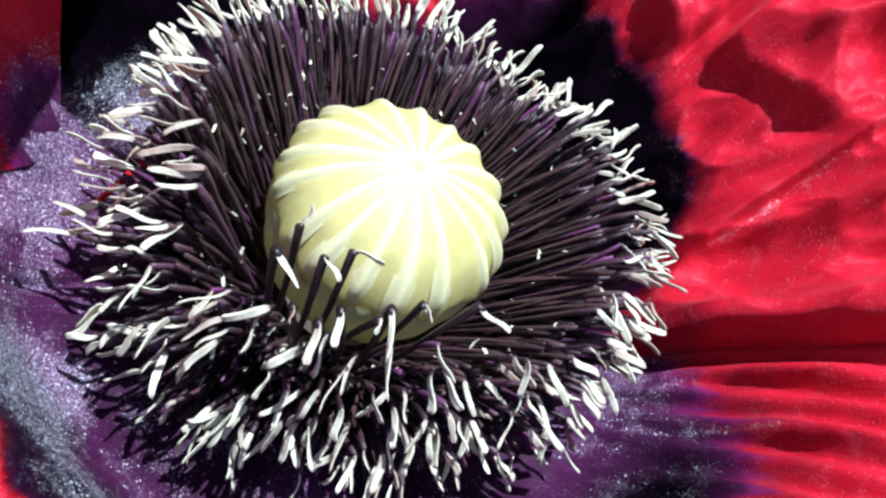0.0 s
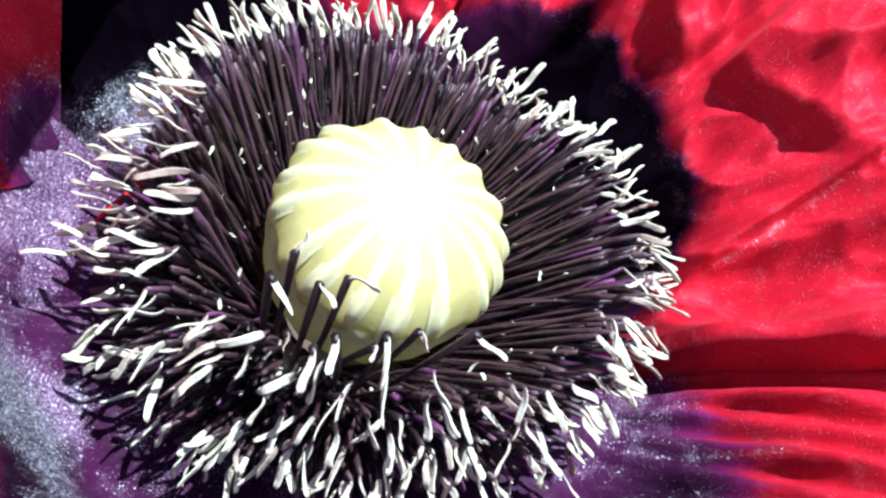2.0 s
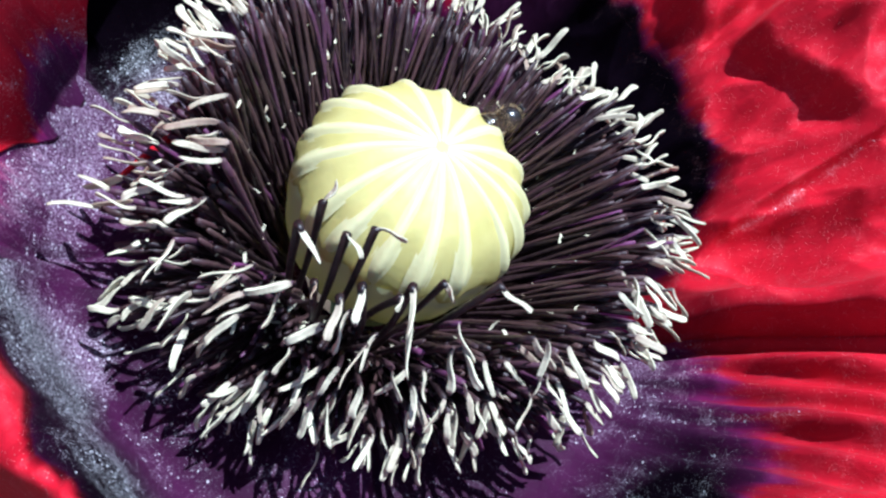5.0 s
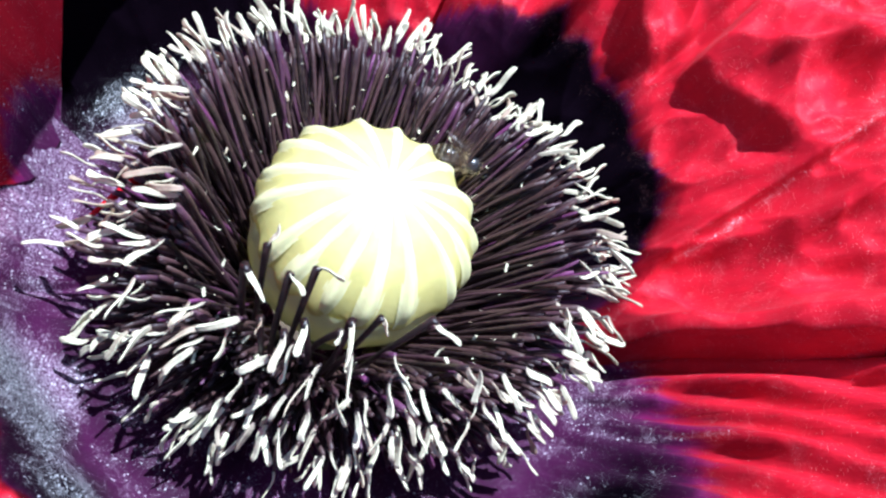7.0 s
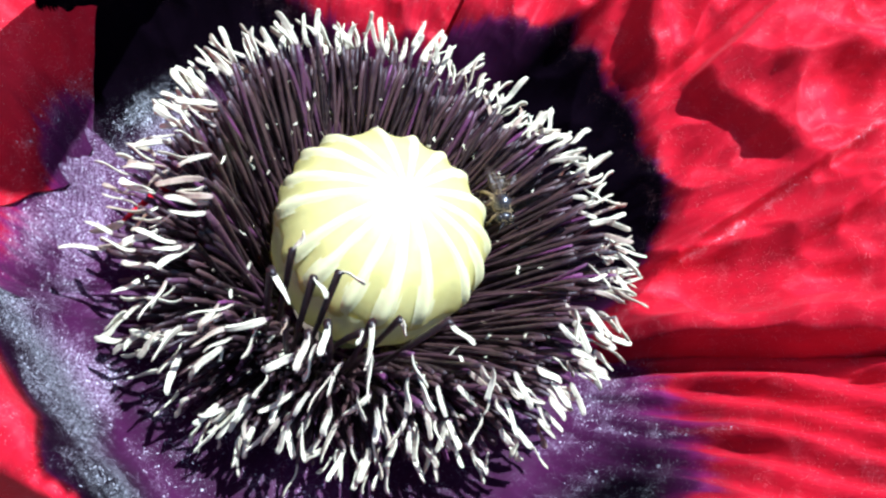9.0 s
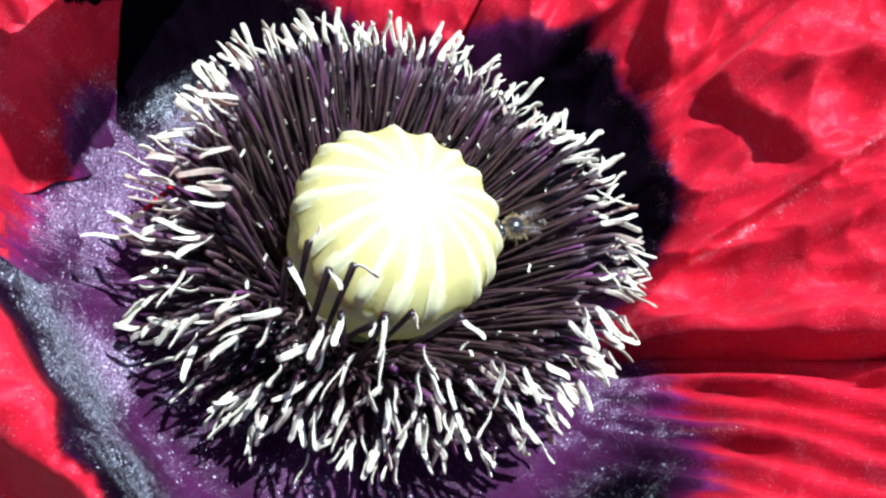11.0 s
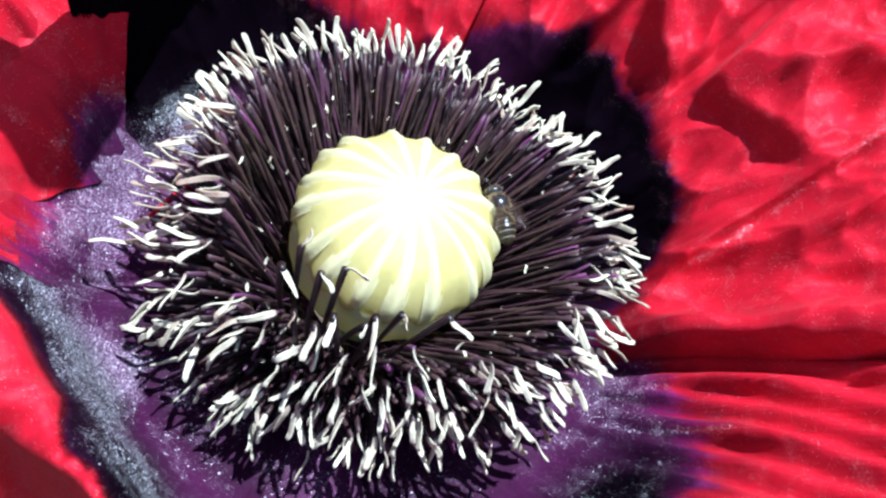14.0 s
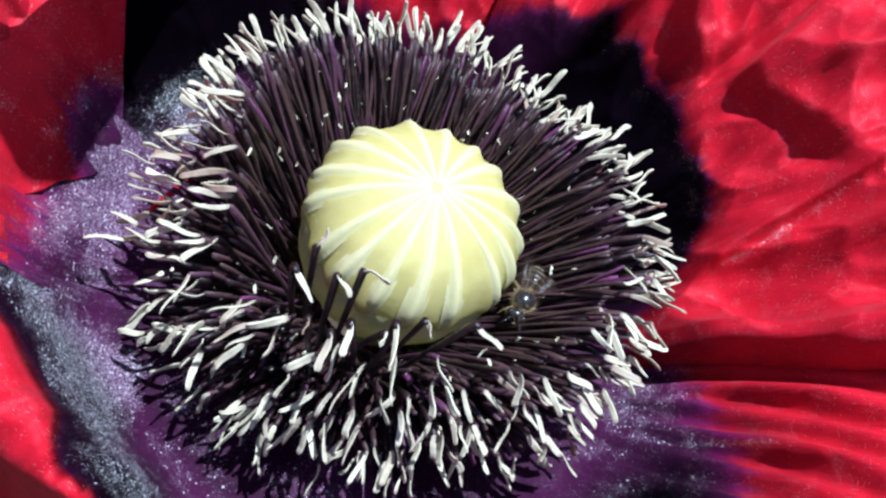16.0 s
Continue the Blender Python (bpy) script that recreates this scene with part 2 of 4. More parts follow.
def clouds(x, y, seed, octaves=3):
    return sum(lattice(x * 2**k + 7.3 * k, y * 2**k + 3.1 * k, seed + k) / 2**k for k in range(octaves))


def step(a, b, x):
    k = np.clip((x - a) / (b - a), 0, 1)
    return k * k * (3 - 2 * k)


def bell(x, middle, width):
    return np.exp(-(((x - middle) / width) ** 2))


def tube(path, radii, sides=6, flat=1.0, twist=0.0, caps=True):
    """Points and faces of a tube along a path, each ring with its radius; flat squeezes it one way."""
    path = [Vector(p) for p in path]
    points, faces = [], []
    side = None
    for n, p in enumerate(path):
        ahead = (path[min(n + 1, len(path) - 1)] - path[max(n - 1, 0)]).normalized()
        if side is None:
            side = ahead.orthogonal().normalized()
        side = (side - ahead * side.dot(ahead)).normalized()
        other = ahead.cross(side)
        for k in range(sides):
            a = 2 * math.pi * k / sides + twist * n
            points.append(p + radii[n] * (math.cos(a) * side + flat * math.sin(a) * other))
    for n in range(len(path) - 1):
        for k in range(sides):
            faces.append((n * sides + k, n * sides + (k + 1) % sides, (n + 1) * sides + (k + 1) % sides, (n + 1) * sides + k))
    if caps:
        faces.append(tuple(range(sides))[::-1])
        faces.append(tuple((len(path) - 1) * sides + k for k in range(sides)))
    return points, faces


def bezier(a, b, c, d, n):
    a, b, c, d = Vector(a), Vector(b), Vector(c), Vector(d)
    out = []
    for k in range(n + 1):
        t = k / n
        out.append(a * (1 - t) ** 3 + b * 3 * t * (1 - t) ** 2 + c * 3 * t * t * (1 - t) + d * t**3)
    return out


# ---- ground ----
def ground():
    n, points, faces = 40, [], []
    for i in range(n + 1):
        for j in range(n + 1):
            x, y = (2 * i / n - 1), (2 * j / n - 1)
            x, y = 400 * x**3 + 2 * x, 400 * y**3 + 2 * y
            points.append((x, y, 0.012 * noise.noise((x * 2, y * 2, 0))))
    for i in range(n):
        for j in range(n):
            a = i * (n + 1) + j
            faces.append((a, a + n + 1, a + n + 2, a + 1))
    tagged(new("ground", mesh_of("ground", points, faces, SOIL)), "bare brown garden soil under the flower", "ground", kind="structure")


ground()

# ---- the flower ----
AXIS = Vector((0.36, -0.225, 0.90)).normalized()
CENTRE = Vector(CAPSULE_AT)
across = (Vector((1, 0, 0)) - AXIS * AXIS.x).normalized()
FLOWER_POSE = Matrix.Translation(CENTRE) @ Matrix((across, AXIS.cross(across), AXIS)).transposed().to_4x4()
flower = new("poppy_flower")
flower.empty_display_size = 0.01
flower.matrix_world = FLOWER_POSE
tagged(flower, "open deep red poppy with dark purple heart and pale green capsule", "flower")


def stem():
    foot = FLOWER_POSE.inverted() @ Vector((CENTRE.x - 0.02, CENTRE.y + 0.012, -0.01)) / MM
    bend = FLOWER_POSE.inverted() @ Vector((CENTRE.x - 0.035, CENTRE.y + 0.026, 0.45)) / MM
    low = FLOWER_POSE.inverted() @ Vector((CENTRE.x - 0.03, CENTRE.y + 0.02, 0.2)) / MM
    path = bezier((0, 0, -14), bend, low, foot, 24)
    points, faces = tube([p * MM for p in path], [3.2 * MM - 0.02 * MM * k for k in range(25)], 10)
    part_of("stem", mesh_of("stem", points, faces, STEM), flower, "thin green hairy stem")


stem()


RAYS, SWIRL = 17, -0.08
CAPSULE_SEAT, CAPSULE_TILT = Vector((1.15, 2.85, -3.5)), Vector((0.073, 0.109, 0.991))  # the capsule's middle in millimetres, and its own axis


def dome(s):
    """Radius and height of the stigma at s from the tip (0) to the rim (1)."""
    a = s * 1.86
    return (11.0 * math.sin(a) ** 0.95 if s > 0 else 0.0), 0.3 + 7.9 * math.cos(a)


def capsule():
    """The seed capsule: a barrel of pale green under a domed stigma with narrow raised rays."""
    rings, sides = 26, 96
    points, faces = [], []
    for i in range(rings + 1):
        v = i / rings
        a = -1.25 + v * (1.25 + 0.12)
        r, z = 10.6 * math.cos(a) ** 0.7, 12.0 * math.sin(a) - 0.3
        for k in range(sides):
            t = 2 * math.pi * k / sides
            w = 1 + 0.010 * math.cos(RAYS * t) + 0.016 * noise.noise((3 * math.cos(t), 3 * math.sin(t), 2 * v))
            points.append((r * w * MM * math.cos(t), r * w * MM * math.sin(t), z * MM))
    for i in range(rings):
        for k in range(sides):
            faces.append((i * sides + k, i * sides + (k + 1) % sides, (i + 1) * sides + (k + 1) % sides, (i + 1) * sides + k))
    body = part_of("seed_capsule", mesh_of("seed_capsule", points, faces, CAPSULE), flower, "pale yellow-green rounded seed capsule")
    body.matrix_basis = Matrix.LocRotScale(CAPSULE_SEAT * MM, Vector((0, 0, 1)).rotation_difference(CAPSULE_TILT), None)
    rng = random.Random(4)
    turns = [2 * math.pi * (n + rng.uniform(-0.2, 0.2)) / RAYS for n in range(RAYS)]
    ends = [0.83 + rng.uniform(-0.04, 0.04) for n in range(RAYS)]
    # the stigma: a dome that dips between the rays and ends in a thin uneven hem
    rings, sides = 44, RAYS * 12
    points, faces = [(0, 0, dome(0)[1] * MM)], []
    for i in range(1, rings + 1):
        for k in range(sides):
            t = 2 * math.pi * k / sides
            near = min(abs((t - u + math.pi) % (2 * math.pi) - math.pi) for u in turns) * RAYS / math.pi
            lobe = 0.5 + 0.5 * math.cos(math.pi * min(near, 1.0))
            reach = 0.90 + 0.03 * noise.noise((2.3 * math.cos(t), 2.3 * math.sin(t), 5.0))
            s = i / rings * (reach - 0.03 + 0.05 * lobe)
            r, z = dome(s)
            lift = (0.20 * lobe - 0.10) * math.sin(math.pi * min(1, s * 1.05)) - 0.6 * float(step(0.86, 1.0, i / rings)) - 0.32 * (1 - lobe) * float(step(0.35, 0.75, s))
            lift += 0.10 * noise.noise((r * math.cos(t) * 0.6, r * math.sin(t) * 0.6, 3.0)) * min(1.0, 3 * s)
            swirl = t + SWIRL * s * s
            points.append(((r + lift) * MM * math.cos(swirl), (r + lift) * MM * math.sin(swirl), (z + 0.5 * lift) * MM))
    for k in range(sides):
        faces.append((0, 1 + k, 1 + (k + 1) % sides))
    for i in range(rings - 1):
        for k in range(sides):
            a, b = 1 + i * sides + k, 1 + i * sides + (k + 1) % sides
            faces.append((a, a + sides, b + sides, b))
    cap = part_of("stigma", mesh_of("stigma", points, faces, STIGMA), body, "pale yellow domed stigma with an uneven rim")
    for n in range(RAYS):
        t0, end = turns[n], ends[n]
        sway, girth = rng.uniform(-0.09, 0.09), rng.uniform(0.85, 1.15)
        points, faces, across_n, along_n = [], [], 11, 26
        for i in range(along_n):
            k = i / (along_n - 1)
            s = 0.015 + (end - 0.015) * k
            wide = girth * (0.36 + 1.15 * s + 0.16 * max(0.0, (k - 0.75) / 0.25)) * (1 - 0.5 * float(step(0.7, 1.0, k)))
            tall = (0.26 + 0.42 * s) * min(1.0, 6 * k + 0.3) * (1 - float(step(0.78, 1.0, k))) * (1 + 0.12 * noise.noise((7 * k, 3.1 * n, 0.0))) 
            for j in range(across_n):
                q = 2 * j / (across_n - 1) - 1
                r, z = dome(s)
                bulge = tall * 0.5 * (1 + math.cos(math.pi * q)) - 0.09
                slope = s * 1.6
                a = t0 + SWIRL * s * s + sway * s * s + q * wide / max(r, 0.5)
                rr, zz = r + bulge * math.sin(slope), z + bulge * math.cos(slope)
                points.append((rr * math.cos(a) * MM, rr * math.sin(a) * MM, zz * MM))
        for i in range(along_n - 1):
            for j in range(across_n - 1):
                c = i * across_n + j
                faces.append((c, c + across_n, c + across_n + 1, c + 1))
        part_of("stigma_ray", mesh_of("stigma_ray", points, faces, RAY), cap, "raised cream ray" if n == 0 else "")


capsule()


# ---- stamens ----
def anther_mesh(n):
    """A strap-like anther: two long lobes with a groove between them, narrow at the foot, flared at the tip, bent and twisted."""
    rng = random.Random(50 + n)
    long, bend, curl = rng.uniform(2.6, 4.0), rng.uniform(-0.9, 0.9), rng.uniform(-0.9, 0.9)
    wide, twist = rng.uniform(0.23, 0.36), rng.uniform(-1.3, 1.3)
    wave, flare = rng.choice((-1, 1)) * rng.uniform(0.05, 0.20), rng.uniform(1.0, 1.5)
    points, faces, rings, sides = [], [], 11, 12
    for i in range(rings + 1):
        t = i / rings
        grow = 0.62 + 0.38 * math.sin(math.pi * min(1, 0.1 + 0.75 * t)) + (flare - 1) * max(0.0, t - 0.75) * 4 + 0.25 * max(0.0, 0.12 - t) * 8
        grow *= 0.6 if i in (0, rings) else 1.0
        grow *= 1 + 0.14 * noise.noise((5.0 * t, 1.7 * n, 0.0))
        for k in range(sides):
            a = 2 * math.pi * k / sides
            x = wide * grow * math.cos(a)
            y = 0.5 * wide * grow * math.sin(a) * (0.30 + 0.70 * abs(math.cos(a)) ** 0.7)
            c, s = math.cos(twist * t), math.sin(twist * t)
            points.append(Vector((c * x - s * y + bend * t * t, s * x + c * y + curl * t * t + wave * math.sin(6 * t), long * t + 0.12 * wide * math.cos(a) * (1 if i == rings else 0))) * MM)
    for i in range(rings):
        for k in range(sides):
            faces.append((i * sides + k, i * sides + (k + 1) % sides, (i + 1) * sides + (k + 1) % sides, (i + 1) * sides + k))
    faces.append(tuple(range(sides))[::-1])
    faces.append(tuple(rings * sides + k for k in range(sides)))
    me = mesh_of("anther", points, faces, ANTHER)
    # 1 at the brown foot; the sine term puts shade into the groove's colour
    foot = [max(1 - 4.5 * (i // sides) / rings, 0.6 * abs(math.sin(2 * math.pi * (i % sides) / sides)) ** 4, 0.0) for i in range(len(points))]
    me.attributes.new("foot", "FLOAT", "POINT").data.foreach_set("value", foot)
    return me


ANTHERS = [anther_mesh(n) for n in range(20)]


def stamen(rng, angle, tip_r, tip_z, base_r, aim, swing=0.0, parts=None):
    """A filament from the capsule's foot to its tip, with an anther that leans along aim."""
    tip = Vector((tip_r * math.cos(angle), tip_r * math.sin(angle), tip_z))
    a0 = angle + swing
    root = Vector((base_r * math.cos(a0), base_r * math.sin(a0), -12.5 + 0.1 * base_r))
    knee = root.lerp(tip, 0.42) + Vector((rng.uniform(-0.8, 0.8), rng.uniform(-0.8, 0.8), rng.uniform(-0.5, 2.0)))
    neck = root.lerp(tip, 0.75) + Vector((rng.uniform(-0.7, 0.7), rng.uniform(-0.7, 0.7), rng.uniform(0.0, 1.6)))
    path = [p * MM for p in bezier(root, knee, neck, tip, 7)]
    thick = rng.uniform(0.18, 0.32) * MM
    radii = [thick * w for w in (1.0, 0.95, 0.9, 0.9, 0.95, 1.1, 1.25, 0.9)]
    points, faces = tube(path, radii, 6, 0.75)
    if parts is not None:
        start = len(parts[0])
        parts[0].extend(points)
        parts[1].extend(tuple(start + v for v in f) for f in faces)
        return path
    ob = part_of("stamen", mesh_of("stamen", points, faces, FILAMENT), flower)
    head = new("anther", rng.choice(ANTHERS))
    head.parent = ob
    q = Vector(aim).normalized().to_track_quat("Z", "Y") @ Euler((0, 0, rng.uniform(0, 6.28))).to_quaternion()
    size = rng.uniform(0.78, 1.08)
    head.matrix_basis = Matrix.LocRotScale(tip * MM, q, (size, size, size))


def post_stamen(rng, low, tip, end):
    """A stout dark stamen that stands against the capsule, its anther drooping from a bent neck."""
    root = Vector((low.x, low.y, 0)).normalized() * 10.5 + Vector((0, 0, -12.0))
    path = bezier(root, root.lerp(low, 0.7), low, low.lerp(tip, 0.5), 5) + [low.lerp(tip, 0.8), tip, tip.lerp(end, 0.16)]
    thick = rng.uniform(0.26, 0.34) * MM
    points, faces = tube([p * MM for p in path], [thick * w for w in (0.9, 0.9, 0.9, 0.9, 1.0, 1.05, 1.2, 1.3, 0.6)], 8, 0.85)
    ob = part_of("stamen", mesh_of("stamen", points, faces, STOUT), flower, "stout dark stamen against the capsule")
    head = new("anther", rng.choice(ANTHERS))
    head.parent = ob
    aim = end - tip
    q = aim.normalized().to_track_quat("Z", "Y") @ Euler((0, 0, rng.uniform(0, 6.28))).to_quaternion()
    size = 0.9
    head.matrix_basis = Matrix.LocRotScale(tip * MM, q, (size, size, min(1.0, aim.length / 3.2)))


def by_angle(th, knots):
    return np.interp((th + 180) % 360 - 180, [k for k, _ in knots], [v for _, v in knots])


def tips(angle):
    """Radius and height of the innermost and the outermost anthers' feet, by the angle in radians."""
    th = math.degrees(angle)
    out_r = by_angle(th, [(-180, 24.0), (-153, 24.0), (-125, 21.5), (-95, 20.5), (-70, 20.5), (-45, 23.5), (-20, 24.0), (-5, 22.8), (15, 22.6), (64, 22.8), (90, 23.2), (140, 22.6), (166, 23.4), (180, 24.0)])
    out_z = by_angle(th, [(-180, -4.8), (-153, -7.0), (-125, -5.5), (-95, -4.5), (-70, -4.0), (-40, -2.0), (-20, 2.0), (-5, 6.0), (15, 5.0), (40, 2.0), (64, 0.0), (90, -0.5), (140, -1.0), (166, -3.0), (180, -4.8)])
    in_r = by_angle(th, [(-180, 15.5), (-153, 16.0), (-120, 14.6), (-95, 13.4), (-62, 15.0), (-30, 17.5), (-5, 18.8), (25, 19.4), (54, 18.4), (90, 20.0), (115, 20.4), (140, 19.4), (160, 17.2), (180, 15.5)])
    in_z = by_angle(th, [(-180, 9.3), (-153, 8.0), (-120, 8.5), (-95, 9.8), (-62, 10.4), (-30, 9.4), (-5, 8.0), (25, 5.0), (54, 2.6), (90, 2.6), (115, 3.4), (140, 7.0), (160, 9.8), (180, 9.3)])
    return float(in_r), float(in_z), float(out_r), float(out_z)


def stamens():
    rng = random.Random(11)
    # those that stand before the capsule: a place low on the filament, its tip, and the anther's end
    standing = [((-8.4, -8.8, 6.0), (-8.6, -6.8, 11.2), (-7.4, -6.3, 12.6)), ((-9.7, -9.8, 5.6), (-10.0, -8.4, 10.4), (-7.7, -11.5, 10.4)), ((-6.9, -11.7, 5.1), (-6.6, -8.6, 10.6), (-5.2, -9.9, 11.3)),
                ((-5.4, -11.5, 5.3), (-4.7, -8.0, 11.0), (-2.6, -8.6, 12.1)), ((-7.4, -13.8, 4.4), (-8.3, -11.9, 9.2), (-8.4, -14.1, 9.5)), ((-3.6, -13.8, 4.8), (-5.0, -11.8, 9.5), (-5.0, -15.2, 9.4)),
                ((-5.1, -13.6, 4.7), (-6.4, -12.7, 9.0), (-6.7, -16.0, 9.0)), ((-3.7, -12.2, 5.3), (-2.2, -12.3, 9.7), (-1.8, -13.2, 10.5)), ((-1.8, -13.3, 5.2), (-1.5, -11.5, 10.1), (-1.1, -14.6, 10.2)),
                ((-0.3, -11.9, 5.9), (0.6, -11.1, 10.7), (1.8, -13.0, 11.4)), ((1.4, -12.7, 6.0), (4.5, -11.0, 11.7), (6.6, -13.5, 12.5))]
    for low, tip, end in standing:
        post_stamen(rng, Vector(low), Vector(tip), Vector(end))
    count = 290
    lean = 0.0
    for n in range(count):
        angle = 2 * math.pi * (n * 0.61803 % 1.0) + rng.uniform(-0.03, 0.03)
        angle = (angle + math.pi) % (2 * math.pi) - math.pi
        front = 0.5 - 0.5 * math.sin(angle)          # 1 towards the viewer's side
        in_r, in_z, out_r, out_z = tips(angle)
        share = rng.uniform(0, 1) ** (0.62 + 0.2 * front + 0.45 * max(0.0, -math.cos(angle)))
        tip_r = in_r + (out_r - in_r) * share + rng.uniform(-0.7, 0.7)
        tip_z = in_z + (out_z - in_z) * share + rng.uniform(-1.4, 1.2)
        out = Vector((math.cos(angle), math.sin(angle), 0))
        along = Vector((-math.sin(angle), math.cos(angle), 0))
        if n % 3 == 0:
            lean = rng.gauss(0, 0.27)
        aim = out * rng.uniform(0.55, 1.1) + along * (lean + rng.gauss(0, 0.12)) + Vector((0, 0, rng.uniform(-0.35, 0.35) - 0.55 * front + 0.25 * (1 - front)))
        stamen(rng, angle, tip_r, tip_z, rng.uniform(7.5, 11.0), aim, rng.gauss(0, 0.15))
    joined, flecks = ([], []), ([], [])
    for n in range(760):
        angle = rng.uniform(-math.pi, math.pi)
        front = 0.5 - 0.5 * math.sin(angle)
        in_r, in_z, out_r, out_z = tips(angle)
        share = rng.uniform(0, 1)
        tip_r = in_r - 0.5 + (out_r - in_r) * share
        tip_z = in_z + (out_z - in_z) * share - rng.uniform(0.6, 3.0) - 3.0 * front
        path = stamen(rng, angle, tip_r, tip_z, rng.uniform(7.5, 11.5), None, rng.gauss(0, 0.15), joined)
        if n % 4 == 0:
            continue
        spot = rng.choice(path[3:7]) + Vector((0, 0, 0.25 * MM))
        q = Euler((rng.uniform(0, 6), rng.uniform(0, 6), 0)).to_quaternion()
        long = rng.choice((0.10, 0.13, 0.16, 0.32))
        m, me, start = Matrix.LocRotScale(spot, q, (0.45, 0.45, long)), rng.choice(ANTHERS), len(flecks[0])
        flecks[0].extend(m @ v.co for v in me.vertices)
        flecks[1].extend(tuple(start + v for v in f.vertices) for f in me.polygons)
    tagged(part_of("pollen_fleck", mesh_of("pollen_fleck", *flecks, ANTHER), flower, "cream flecks caught among the filaments"), kind="stuff")
    heads = ([], [])
    for n in range(90):
        angle = rng.uniform(-math.pi, math.pi)
        front = 0.5 - 0.5 * math.sin(angle)
        in_r, in_z, out_r, out_z = tips(angle)
        share = rng.uniform(0.45, 1.0)
        tip_r, tip_z = in_r + (out_r - in_r) * share, in_z + (out_z - in_z) * share - rng.uniform(0.5, 2.5)
        stamen(rng, angle, tip_r, tip_z, rng.uniform(7.5, 11.5), None, rng.gauss(0, 0.15), joined)
        out, along = Vector((math.cos(angle), math.sin(angle), 0)), Vector((-math.sin(angle), math.cos(angle), 0))
        aim = out * rng.uniform(0.5, 1.1) + along * rng.gauss(0, 0.27) + Vector((0, 0, rng.uniform(-0.6, 0.2) - 0.4 * front))
        q = aim.normalized().to_track_quat("Z", "Y") @ Euler((0, 0, rng.uniform(0, 6.28))).to_quaternion()
        m = Matrix.LocRotScale(Vector((tip_r * math.cos(angle), tip_r * math.sin(angle), tip_z)) * MM, q, None)
        me, start = rng.choice(ANTHERS), len(heads[0])
        heads[0].extend(m @ v.co for v in me.vertices)
        heads[1].extend(tuple(start + v for v in f.vertices) for f in me.polygons)
    tagged(part_of("anther_mass", mesh_of("anther_mass", *heads, ANTHER), flower, "pale cream anthers between the others"), kind="stuff")
    tagged(part_of("filament_mass", mesh_of("filament_mass", *joined, FILAMENT), flower, "dense dark purple filaments"), kind="stuff")


stamens()


# ---- petals ----
def blotch_rim(th):
    """Radius at which the dark base ends, by the angle in degrees."""
    return by_angle(th, [(-180, 33.2), (-172, 33.4), (-165, 34.6), (-162, 35.5), (-154, 33.3), (-141, 32.3), (-134, 34.3), (-129, 33.6), (-122, 34.6), (-118, 36.0), (-115, 35.4), (-109, 37), (-97, 38), (-86, 33.5), (-72, 33.5), (-62, 37), (-50, 36), (-36, 37.2), (-31, 38),
                         (-26, 37.0), (-20, 35.0), (-15, 33.4), (-8, 31.0), (0, 30), (8, 30.6), (14, 33.2), (18, 34.4), (25, 35.2), (31, 35.4), (39, 36.6), (50, 36.8), (57, 36.4), (64, 35.4), (68, 34.2), (73, 32.6), (80, 31.5), (93, 30.5),
                         (103, 32), (118, 38), (147, 40), (165, 36), (180, 33.2)])


def steepness(th):
    """How steeply the bowl rises, in degrees, by the angle in degrees."""
    return by_angle(th, [(-180, 58), (-160, 66), (-130, 74), (-100, 66), (-60, 62), (-30, 58), (0, 52), (40, 54), (90, 50), (140, 50), (180, 58)])


